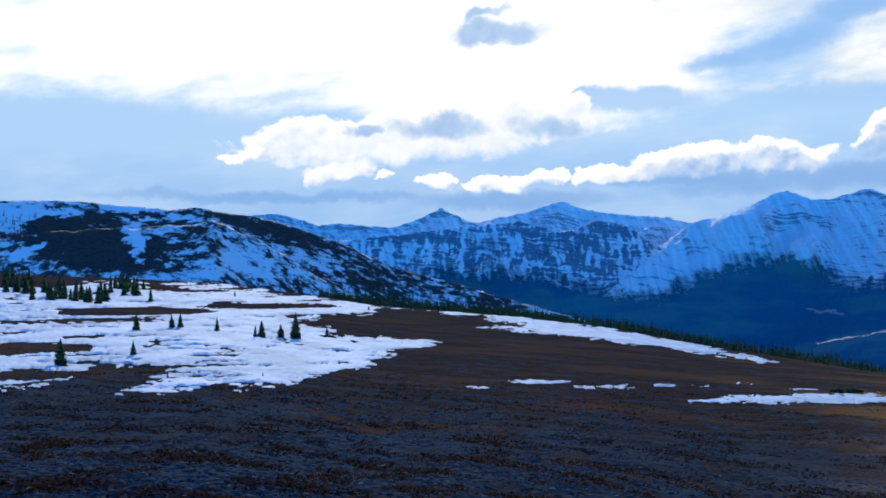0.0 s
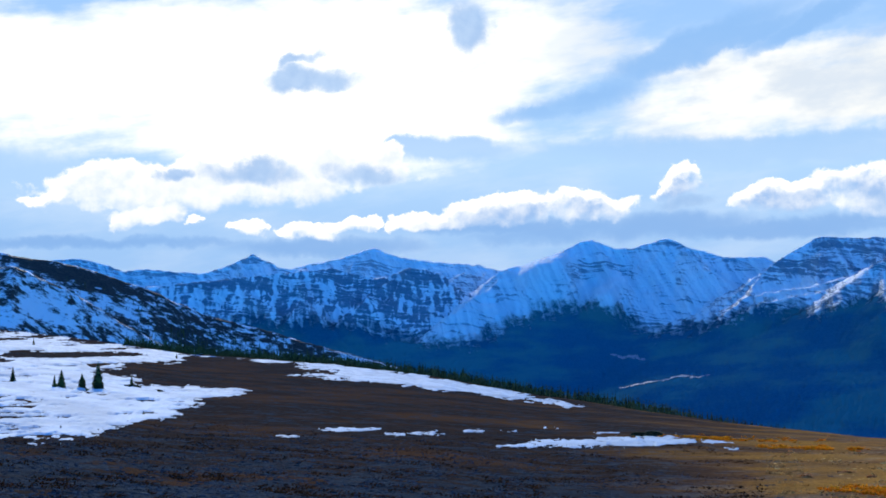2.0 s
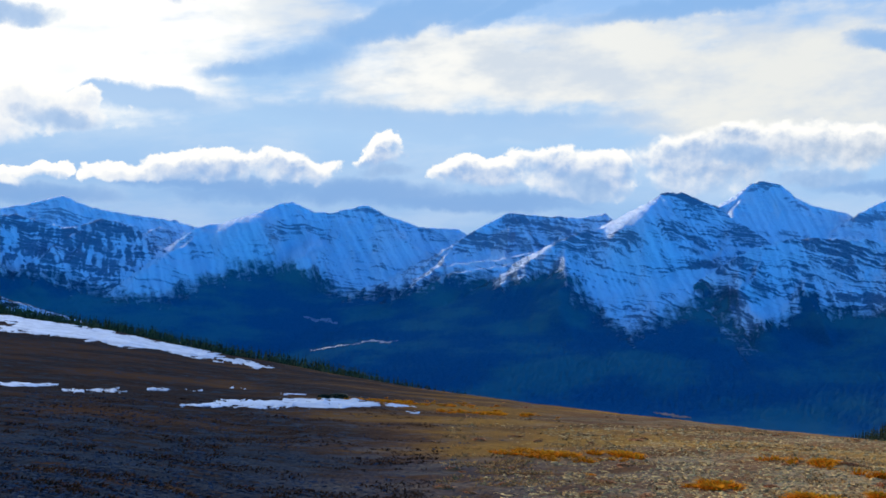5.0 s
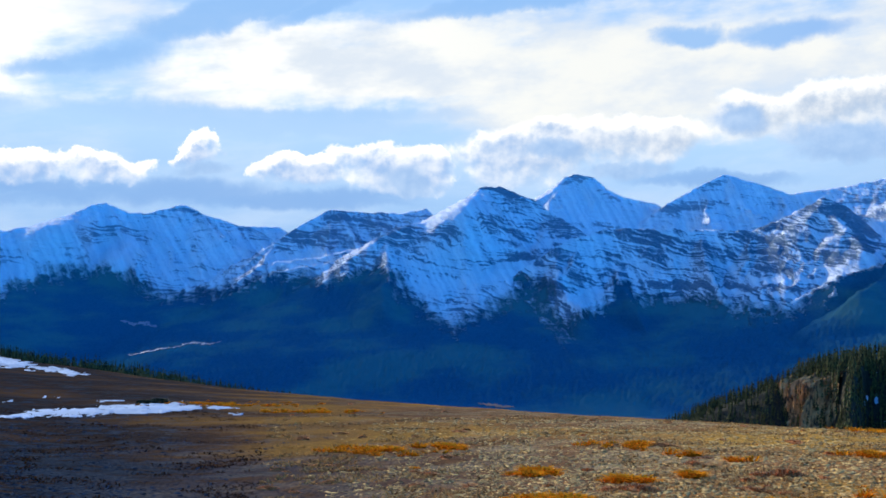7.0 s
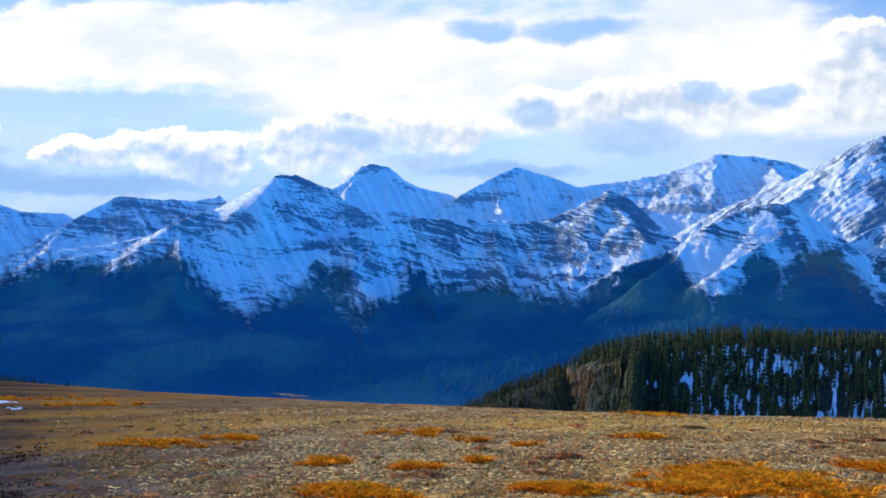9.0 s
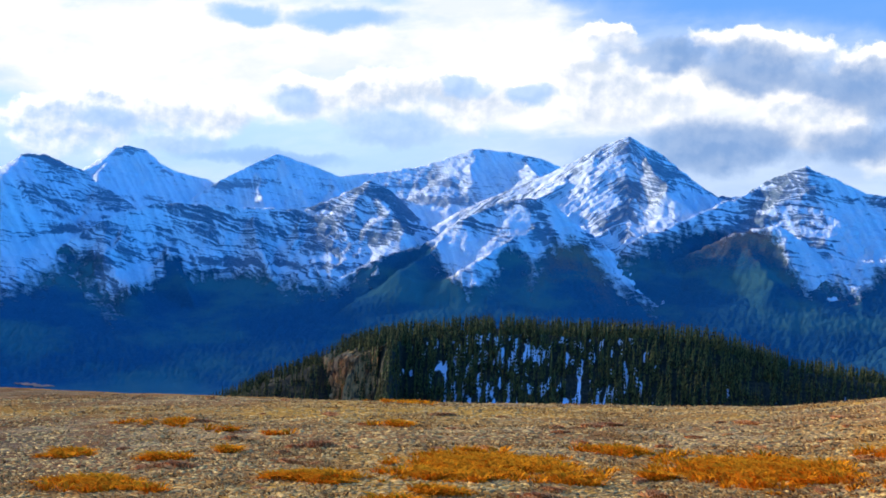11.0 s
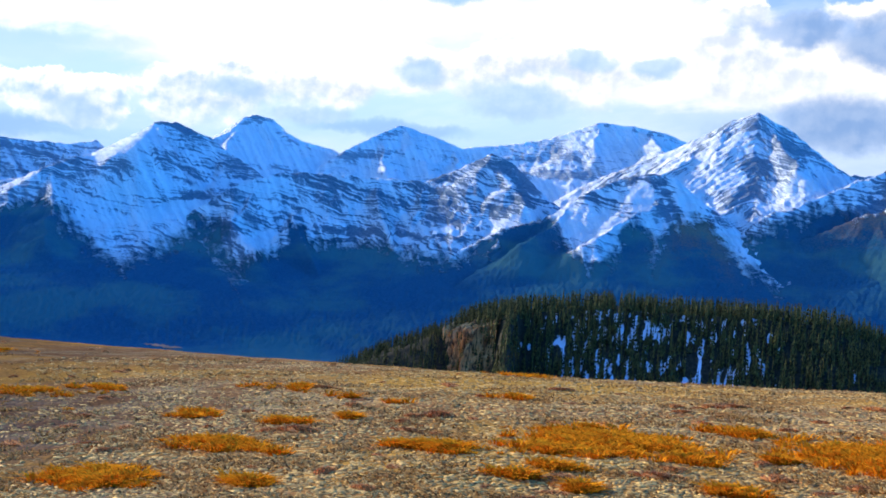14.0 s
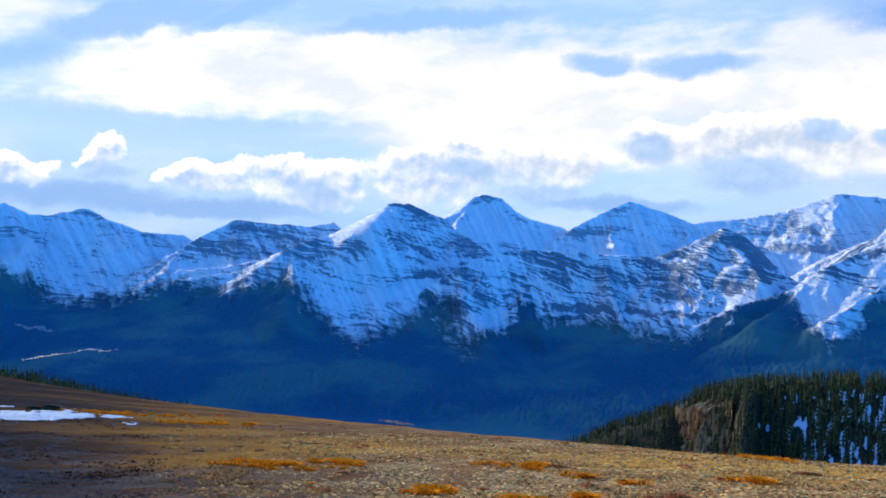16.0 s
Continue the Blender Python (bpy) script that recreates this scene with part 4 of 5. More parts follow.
# ------------------------------------------------------------------ the wooded butte
BUTTE_TOP = [(36, -11), (41, -8.6), (43.4, -7.2), (46.2, -5.9), (49.5, -4.4), (51.3, -3.8), (54, -3.35), (56.7, -3.15), (60.3, -3.15), (63.6, -3.1), (66.5, -3.15), (70.3, -4.0), (74.3, -4.4), (76.3, -5.1), (80, -6.5), (86, -9)]
BUTTE_R = 620.0


def cliff_line(A):
    """Distance of the cliff's foot: it slants across the knoll's end, so that its face looks to the sun."""
    return np.interp(A, [46.0, 51.8], [660.0, 566.0])


def butte_height(A, Rr):
    X, Y = Rr * np.sin(np.radians(A)), Rr * np.cos(np.radians(A))
    top = EYE + BUTTE_R * np.tan(np.radians(np.interp(A, [b[0] for b in BUTTE_TOP], [b[1] for b in BUTTE_TOP])))
    bluff = smooth(A, 48.2, 50.9) * (1 - smooth(A, 51.2, 52.4))      # the brow reaches out above the cliff
    z = top - 0.62 * np.maximum(BUTTE_R - 12 - 60 * bluff - Rr, 0) - 0.35 * np.maximum(Rr - BUTTE_R - 15, 0)
    notch = smooth(A, 47.8, 50.2) * (1 - smooth(A, 50.8, 51.7))
    z = z - 32 * notch * smooth(cliff_line(A) - Rr, 0, 9)
    return z + 1.6 * fbm(X / 40, Y / 40, 4, 71)


def butte():
    A, Rr, X, Y = polar(36, 86, 0.12, 500, 760, 2.5)
    Z = butte_height(A, Rr)
    patch = 0.30 + (0.95 * fbm(A * 10.8 / 2.6, Rr / 14, 3, 77) + 0.16 * np.exp(-((A - 58) / 5.0) ** 2)) * smooth(BUTTE_R - Rr, 4, 20) - 0.5 * (1 - smooth(A, 51, 54)) - 0.25 * smooth(A, 63, 66)
    mesh = sheet("butte", X, Y, Z, None, {"snow": patch})
    mesh.materials.append(BUTTE)
    return tagged(new("butte", mesh), "steep wooded knoll with snow between the trees", "knoll")


KNOLL = butte()


def conifer_rows(rng, height, whorls, arms, spread, lift=0.08):
    """Vertices and faces of a spruce crown: whorls of drooping boughs round a thin core."""
    verts, faces = [], []
    for w in range(whorls):
        f = w / (whorls - 1)
        z = height * (lift + (1 - lift) * f ** 0.9)
        reach = spread * (1 - f) ** 0.8 * rng.uniform(0.75, 1.15) + 0.02 * height
        start = rng.uniform(0, 6.3)
        for k in range(arms):
            a = start + 6.283 * k / arms + rng.uniform(-0.25, 0.25)
            R1 = reach * rng.uniform(0.7, 1.15)
            droop = R1 * rng.uniform(0.25, 0.6)
            wid = 0.55 * R1 * rng.uniform(0.7, 1.2)
            c, s = math.cos(a), math.sin(a)
            i = len(verts)
            up = height / whorls * 0.9
            verts += [(0, 0, z + up), (c * R1 * 0.6 - s * wid, s * R1 * 0.6 + c * wid, z - droop * 0.5),
                      (c * R1, s * R1, z - droop), (c * R1 * 0.6 + s * wid, s * R1 * 0.6 - c * wid, z - droop * 0.5)]
            faces += [(i, i + 1, i + 2), (i, i + 2, i + 3)]
    i = len(verts)
    verts += [(0.02, 0, height * 1.04), (-0.02, 0.02, height * 1.04)] + [(spread * 0.25 * math.cos(q), spread * 0.25 * math.sin(q), height * 0.05) for q in (0, 2.1, 4.2)]
    faces += [(i, i + 2, i + 3), (i, i + 3, i + 4), (i, i + 4, i + 2)]
    return verts, faces


def forest(name, label, places, seed, whorls=5, arms=5):
    """Many spruces as one mesh: places are rows of x, y, z, height."""
    rng = random.Random(seed)
    kinds = []
    for k in range(7):
        v, f = conifer_rows(rng, 1.0, whorls, arms, rng.uniform(0.11, 0.16))
        kinds.append((np.array(v), np.array(f)))
    allv, allf, count = [], [], 0
    for x, y, z, h in places:
        v, f = kinds[rng.randrange(7)]
        a = rng.uniform(0, 6.28)
        c, s = math.cos(a), math.sin(a)
        w = h * rng.uniform(0.85, 1.2)
        allv.append(np.stack([x + w * (c * v[:, 0] - s * v[:, 1]), y + w * (s * v[:, 0] + c * v[:, 1]), z - 0.3 + h * v[:, 2]], -1))
        allf.append(f + count)
        count += len(v)
    mesh = bpy.data.meshes.new(name)
    mesh.from_pydata(np.concatenate(allv).tolist(), [], np.concatenate(allf).tolist())
    mesh.materials.append(NEEDLES)
    return tagged(new(name, mesh), label, "forest", kind="stuff")


def butte_forest():
    rng = random.Random(21)
    rows = []
    for i in range(9800):
        a, r = rng.uniform(41.5, 79), rng.uniform(520, 690)
        x, y = r * math.sin(radians(a)), r * math.cos(radians(a))
        gap = float(fbm(np.array([x / 22]), np.array([y / 22]), 2, 31)[0])
        crest = abs(r - BUTTE_R) < 25
        if not crest and gap > 0.27:
            continue
        ahead_of_cliff = cliff_line(a) - r
        if 48.5 < a < 50.8 and (-1 < ahead_of_cliff < 18 or (ahead_of_cliff >= 18 and rng.random() < 0.35)):
            continue
        z = float(butte_height(np.array(a), np.array(r)))
        rows.append((x, y, z, rng.uniform(5.5, 9.5) * (0.75 if a > 70 or a < 49 else 1.0)))
    forest("conifer_forest", "dense dark green spruces on the knoll", rows, 22)


butte_forest()


def belt_forest():
    rng = random.Random(23)
    rows = []
    for i in range(6500):
        a = rng.uniform(-6, 27)
        rb = math.exp(np.interp(a, [b[0] for b in BRINK], [math.log(b[2]) for b in BRINK]))
        r = rb * rng.uniform(1.35, 2.1)
        z = float(ground_height(np.array(a), np.array(r)))
        rows.append((r * math.sin(radians(a)), r * math.cos(radians(a)), z, rng.uniform(1.5, 3.0) * (0.35 + rb / 260) * (1 - 0.7 * float(smooth(np.array(a), 17, 27)))))
    forest("conifer_forest", "dark belt of spruces below the plateau's brink", rows, 24, 4, 4)


belt_forest()


def cliff():
    """A broken ochre rock face with upright ribs, at the knoll's end."""
    a = np.linspace(47.7, 51.2, 260)
    f = np.linspace(0, 1, 96)
    A, F = np.meshgrid(a, f)
    foot = cliff_line(A)
    U = (A - 46.0) * 19.0                                            # metres along the face
    zt = butte_height(A, foot + 3) + 0.4 + 7.0 * np.abs(fbm(U / 6, A * 0 + 2, 3, 81))
    ends = smooth(A, 47.8, 50.0) * (1 - smooth(A, 50.5, 51.2))
    Z = -92 + (zt + 92) * F
    ribs = ridged(U / 11 + 0.25 * fbm(U / 20, Z / 14, 2, 86), Z / 70, 3, 83)
    steps = np.floor(F * 7 + 1.6 * fbm(U / 7, Z / 30, 2, 85))
    out = 3.0 + ends * (5.0 + 15.0 * (1 - F) + 13.0 * ribs + 6.0 * ridged(U / 4.5, Z / 11, 3, 84) - 2.3 * steps * (0.6 + 0.6 * fbm(U / 9, F * 0, 2, 87)))
    out = np.maximum(out, -1.0) * (1 - smooth(F, 0.93, 1.0)) - 4 * smooth(F, 0.93, 1.0)
    X, Y = foot * np.sin(np.radians(A)) - 0.92 * out, foot * np.cos(np.radians(A)) + 0.1 * out
    mesh = sheet("cliff", X, Y, Z)
    mesh.polygons.foreach_set("use_smooth", np.zeros(len(mesh.polygons), bool))
    part("cliff", mesh, CLIFF, KNOLL, "broken ochre rock cliff among spruces")
    rng = random.Random(88)
    rows = []
    for k in range(430):                                             # spruces rooted on the ledges, thickest at the ends and the foot
        j = int(259 * (rng.random() ** 2.2 if k % 3 else 1 - 0.35 * rng.random() ** 1.5))
        slant = min(1.0, max(0.0, (j - 30) / 150))                        # bare crags climb towards the brow
        if k % 4 and 0.25 < rng.random() < slant:
            continue
        i = int(95 * (0.30 + 0.65 * rng.random() ** (0.7 if j < 90 or j > 215 else 2.4)))
        rows.append((float(X[i, j]), float(Y[i, j]), float(Z[i, j]) - 0.4, rng.uniform(3.5, 7.5)))
    forest("conifer_forest", "dark spruces rooted on the cliff's ledges", rows, 89)


cliff()


# ------------------------------------------------------------------ snow lying on the plateau


def where(a, e):
    """Distance over the ground at which the plateau shows at azimuth a and elevation e."""
    rb = float(np.exp(np.interp(a, [b[0] for b in BRINK], [math.log(b[2]) for b in BRINK])))
    r = np.geomspace(5, rb, 400)
    seen = np.degrees(np.arctan((plateau(np.full(400, a), r) - EYE) / r))
    return float(np.interp(e, np.maximum.accumulate(seen), r))


def inside(polygon, A, E, stretch=4.0):
    """Signed distance (degrees, inwards positive) to a polygon of (azimuth, elevation) knots; elevations count four times."""
    x, y = A, E * stretch
    pts = [(p[0], p[1] * stretch) for p in polygon]
    dist, odd = np.full(A.shape, 1e9), np.zeros(A.shape, bool)
    for (x0, y0), (x1, y1) in zip(pts, pts[1:] + pts[:1]):
        dx, dy = x1 - x0, y1 - y0
        f = np.clip(((x - x0) * dx + (y - y0) * dy) / (dx * dx + dy * dy), 0, 1)
        dist = np.minimum(dist, np.hypot(x - x0 - f * dx, y - y0 - f * dy))
        if dy:
            odd ^= ((y0 > y) != (y1 > y)) & (x < (y - y0) * dx / dy + x0)
    return np.where(odd, dist, -dist)


def oval(A, E, a, e, w, h):
    return w * (1 - np.hypot((A - a) / w, (E - e) / h))


def snow_patch(label, box, mask, thick=0.12, ragged=0.8, seed=0):
    """Old snow over a stretch of the plateau, thinning out to a ragged edge."""
    a = np.arange(box[0], box[1], 0.035)
    e = np.arange(box[2], box[3], 0.022)
    A, E = np.meshgrid(a, e)
    Rr = np.empty(A.shape)
    for k, ak in enumerate(a):
        rb = float(np.exp(np.interp(ak, [b[0] for b in BRINK], [math.log(b[2]) for b in BRINK])))
        r = np.geomspace(6, rb, 260)
        seen = np.degrees(np.arctan((ground_height(np.full(260, ak), r) - EYE) / r))
        Rr[:, k] = np.interp(e, np.maximum.accumulate(seen) + np.arange(260) * 1e-9, r)
    cover = mask(A, E) + ragged * (fbm(A / 1.6, E / 0.22, 4, seed) + 0.7 * fbm(A / 0.5, E / 0.06, 3, seed + 5))
    Z = ground_height(A, Rr)
    Z = Z + np.where(cover > 0, 0.015 + thick * smooth(cover, 0, 1.2), -0.03) * np.clip(Rr / 40, 0.5, 3) + 0.03 * fbm(A / 0.5, E / 0.1, 2, seed + 9)
    X, Y = Rr * np.sin(np.radians(A)), Rr * np.cos(np.radians(A))
    mesh = sheet("snow_patch", X, Y, Z, cover > 0)
    mesh.materials.append(SNOW)
    return tagged(new("snow_patch", mesh), label, "snow", "snow patches on the plateau")


FIELD = [(-34, -1.7), (-20.6, -1.8), (-14.4, -1.52), (-11.2, -1.68), (-7, -2.15), (-2.9, -2.82), (-3.2, -3.05), (-6.0, -3.2), (-5.2, -4.1), (-0.1, -4.53),
         (-2.4, -4.85), (-3.4, -5.5), (-6.1, -6.15), (-9, -6.55), (-15.1, -6.68), (-14.0, -6.1), (-12.6, -5.5), (-17.0, -5.9), (-20.6, -6.4), (-34, -6.4)]
FIELD_HOLES = [(-19.0, -4.55, 3.2, 0.28), (-14.6, -2.95, 4.2, 0.22), (-8.5, -2.75, 3.6, 0.17), (-16.2, -3.3, 3.0, 0.12), (-15.0, -5.7, 2.6, 0.35), (-19.6, -5.75, 3.0, 0.25),
               (-11.8, -2.0, 1.6, 0.08), (-6.2, -3.6, 1.5, 0.2), (-28, -4.0, 4, 0.3)]
STRIP = [(-2.6, -2.82), (1.8, -3.1), (4.0, -3.25), (5.9, -3.5), (8.6, -3.95), (11.3, -4.28), (15.7, -5.28), (14.0, -5.15), (11.3, -4.75), (8.0, -4.4), (5.0, -4.05),
         (2.1, -3.8), (4.0, -3.72), (2.0, -3.3)]
NEAR_STRIP = [(11.8, -7.14), (14.0, -6.85), (17.0, -6.68), (20.7, -6.48), (20.0, -6.66), (22.7, -6.77), (20.5, -6.84), (18.1, -7.03), (15.0, -7.1)]


def field_mask(A, E):
    m = np.minimum(inside(FIELD, A, E), 1.5)
    for a, e, w, h in FIELD_HOLES:
        m = np.minimum(m, 0.5 - 1.1 * oval(A, E, a, e, w, h))
    return m - 7.0 * np.maximum(0, fbm(A / 3.0, E / 0.16, 3, 131) + 0.35 * fbm(A / 0.6, E / 0.05, 2, 132) - 0.02 - 0.16 * smooth(A, -12, -5))


snow_patch("wide field of wind-streaked old snow on brown tundra", (-33, 0.6, -7.0, -1.45), field_mask, 0.05, 1.0, 101)
snow_patch("long tapering strip of old snow along the brink", (-3, 16.5, -5.5, -2.7), lambda A, E: inside(STRIP, A, E), 0.05, 0.65, 102)
snow_patch("thin ragged patch of old snow on brown heath", (11, 23.5, -7.4, -6.2), lambda A, E: inside(NEAR_STRIP, A, E), 0.05, 0.5, 103)
SCRAPS = [(4.6, -6.36, 1.25, 0.10), (7.0, -6.60, 0.5, 0.05), (8.2, -6.54, 0.75, 0.08), (1.6, -6.63, 0.45, 0.05), (10.6, -6.45, 0.35, 0.05), (12.2, -6.42, 0.3, 0.04),
          (14.2, -6.28, 0.55, 0.05), (16.8, -6.45, 0.5, 0.03), (22.9, -7.05, 0.45, 0.05)]
for k, (a, e, w, h) in enumerate(SCRAPS):
    snow_patch("small leftover scrap of snow on brown heath", (a - w * 1.5, a + w * 1.5, e - h * 2.4, e + h * 2.4),
               lambda A, E: 0.7 * oval(A, E, a, e, w, h), 0.03, 0.75, 110 + k)

# ------------------------------------------------------------------ trees on the plateau


def mesh_of(name, verts, faces, mat, smooth_faces=False):
    mesh = bpy.data.meshes.new(name)
    mesh.from_pydata(verts, [], faces)
    mesh.materials.append(mat)
    if smooth_faces:
        mesh.polygons.foreach_set("use_smooth", [True] * len(mesh.polygons))
    return mesh


def spruce(rng, height, bushy):
    """One stunted spruce: a tapered trunk and a ragged crown of drooping boughs."""
    ob = new("spruce_tree")
    rings, sides = 6, 7
    v, f = [], []
    for k in range(rings):
        z = height * 0.95 * k / (rings - 1)
        rad = 0.035 * height * (1 - 0.93 * k / (rings - 1))
        for q in range(sides):
            v.append((rad * math.cos(6.283 * q / sides), rad * math.sin(6.283 * q / sides), z - 0.1 * (k == 0)))
    for k in range(rings - 1):
        for q in range(sides):
            f.append((k * sides + q, k * sides + (q + 1) % sides, (k + 1) * sides + (q + 1) % sides, (k + 1) * sides + q))
    part("trunk", mesh_of("trunk", v, f, BARK, True), None, ob)
    v, f = conifer_rows(rng, height, 15, 9, height * bushy, 0.03)
    extra_v, extra_f = conifer_rows(rng, height * 0.35, 5, 8, height * bushy * 1.35, 0.02)      # the skirt at the snow line
    f += [tuple(i + len(v) for i in q) for q in extra_f]
    part("crown", mesh_of("crown", v + extra_v, f, NEEDLES), None, ob)
    return ob


def plant_spruces():
    rng = random.Random(41)
    kinds = [spruce(rng, 1.0, b) for b in (0.24, 0.3, 0.36, 0.27)]
    label = "small dark stunted spruce standing in old snow"
    singles = [(-7.1, -4.40, 42), (-7.8, -4.34, 24), (-8.7, -4.30, 28), (-9.0, -4.31, 20), (-10.8, -3.97, 22), (-12.5, -3.79, 24), (-12.9, -3.79, 22), (-14.5, -3.92, 28),
               (-17.8, -5.38, 42), (-5.6, -4.30, 18), (-14.6, -5.04, 24), (-13.9, -2.53, 26), (-20.6, -5.62, 44), (-10.0, -2.3, 12), (-3.6, -2.95, 8), (-6.0, -2.35, 8),
               (-13.0, -5.95, 9), (-8.6, -6.1, 8), (-5.0, -5.55, 7), (-24.0, -4.9, 40), (-27, -4.4, 36)]
    clump = [(-20.3 + 0.42 * k + rng.uniform(-0.2, 0.2), -1.75 - 0.055 * k - rng.uniform(0, 0.5) + (0.6 if k > 10 else 0), rng.uniform(16, 34)) for k in range(15) for _ in (0, 1, 2)]
    first = list(kinds)
    for a, e, tall in singles + clump:
        r = where(a, e)
        h = 1.12 * tall / 2084 * r
        base = rng.choice(kinds)
        turn = Matrix.Translation((r * math.sin(radians(a)), r * math.cos(radians(a)), float(ground_height(a, r)))) @ pose(0, 0, 0, 0, 0, rng.uniform(0, 360))
        if first:
            ob = first.pop()
        else:
            ob = copy_thing(base, Matrix())
        wide = h * rng.uniform(0.85, 1.2)
        ob.matrix_basis = turn @ Matrix.Diagonal((wide, wide, h, 1))
        tagged(ob, label, "tree", "stunted spruces on the plateau")


plant_spruces()

# ------------------------------------------------------------------ the near ground: stones, grass and heath
STONE = plain_material("pale_slate", (0.20, 0.110, 0.032), (0.80, 0.48, 0.14), 6.0, 0.75, 0.004, 0.12)
# Shaded copy of the stone, for chips inside the painted cloud shade.
SHADED_SLATE = plain_material("shaded_slate", (0.016, 0.022, 0.028), (0.056, 0.068, 0.080), 6.0, 1.0, 0.004, 0.0)
GRASS = plain_material("dry_grass", (0.54, 0.14, 0.005), (0.96, 0.34, 0.014), 3.0, 0.9, 0.002, 0.0)
HEATH = plain_material("russet_heath", (0.30, 0.10, 0.03), (0.78, 0.32, 0.09), 4.0, 0.9, 0.004)


def gravel(label, mat, span, count, bias, seed):
    """Flat angular slate chips; bias is how closely they lie."""
    rng = np.random.default_rng(seed)
    a = span[0] + (span[1] - span[0]) * rng.random(count)
    depth = rng.random(count)
    r = 1.0 / (1 / 6.6 + depth * (1 / 30.0 - 1 / 6.6))
    stony = fbm(a * 0.35, np.log(r) * 9, 3, seed + 1)
    keep = 0.8 * stony + bias(a) + 0.6 * rng.random(count) > 0.56
    a, r = a[keep], r[keep]
    count = len(a)
    x, y, z = r * np.sin(np.radians(a)), r * np.cos(np.radians(a)), ground_height(a, r)
    size = 0.005 + 0.016 * rng.random(count) ** 2.5 + 0.0004 * r
    corner = np.array([(-1, -1, -1), (1, -1, -1), (1, 1, -1), (-1, 1, -1), (-0.7, -0.7, 1), (0.75, -0.6, 1), (0.6, 0.75, 1), (-0.7, 0.65, 1)], float)
    v = corner[None] * (1 + 0.8 * (rng.random((count, 8, 3)) - 0.5))
    v = v * size[:, None, None] * np.stack([0.8 + 1.3 * rng.random(count), 0.5 + 0.5 * rng.random(count), 0.12 + 0.16 * rng.random(count)], -1)[:, None]
    turn, lean = rng.random(count) * 6.283, (rng.random(count) - 0.5) * 0.8
    c, s = np.cos(lean)[:, None], np.sin(lean)[:, None]
    v = np.stack([v[..., 0], v[..., 1] * c - v[..., 2] * s, v[..., 1] * s + v[..., 2] * c], -1)
    c, s = np.cos(turn)[:, None], np.sin(turn)[:, None]
    v = np.stack([v[..., 0] * c - v[..., 1] * s + x[:, None], v[..., 0] * s + v[..., 1] * c + y[:, None], v[..., 2] + z[:, None] + 0.15 * size[:, None]], -1)
    quad = np.array([(4, 5, 6, 7), (0, 1, 5, 4), (1, 2, 6, 5), (2, 3, 7, 6), (3, 0, 4, 7)])
    f = (quad[None] + 8 * np.arange(count)[:, None, None]).reshape(-1, 4)
    mesh = bpy.data.meshes.new("gravel")
    mesh.vertices.add(count * 8)
    mesh.vertices.foreach_set("co", v.astype(np.float32).ravel())
    mesh.loops.add(f.size)
    mesh.loops.foreach_set("vertex_index", f.astype(np.int32).ravel())
    mesh.polygons.add(len(f))
    mesh.polygons.foreach_set("loop_start", np.arange(0, f.size, 4, dtype=np.int32))
    mesh.update(calc_edges=True)
    mesh.materials.append(mat)
    tagged(new("gravel", mesh), label, "gravel", kind="stuff")


def near_stones():
    """The larger slate slabs nearest to the camera, each a piece of the ground."""
    rng = random.Random(57)
    kinds = []
    for k in range(16):
        bm = bmesh.new()
        sides = rng.choice((5, 6, 7))
        rim = [(rng.uniform(0.75, 1.1), 6.283 * (q + rng.uniform(-0.25, 0.25)) / sides) for q in range(sides)]
        low = [bm.verts.new((1.2 * w * math.cos(q), 0.75 * w * math.sin(q), -0.25)) for w, q in rim]
        top = [bm.verts.new((1.0 * w * math.cos(q), 0.6 * w * math.sin(q), 0.22 + 0.12 * math.cos(q + k))) for w, q in rim]
        bm.faces.new(top)
        for q in range(sides):
            bm.faces.new((low[q], low[(q + 1) % sides], top[(q + 1) % sides], top[q]))
        mesh = bpy.data.meshes.new("stone")
        bm.to_mesh(mesh)
        bm.free()
        mesh.materials.append(STONE if k < 8 else SHADED_SLATE)
        kinds.append(mesh)
    for k in range(290):
        a = rng.uniform(-21, 80)
        r = 1 / rng.uniform(1 / 13.0, 1 / 6.6)
        pale = rng.random() < (a - 10) / 16
        ob = part("stone", rng.choice(kinds[:8] if pale else kinds[8:]), None, GROUND)
        size = rng.uniform(0.014, 0.034)
        ob.matrix_basis = pose(r * math.sin(radians(a)), r * math.cos(radians(a)), float(ground_height(a, r)) + 0.1 * size, rng.uniform(-14, 14), rng.uniform(-14, 14), rng.uniform(0, 360)) @ Matrix.Diagonal((size * rng.uniform(0.8, 1.4), size, size * rng.uniform(0.5, 1.0), 1))


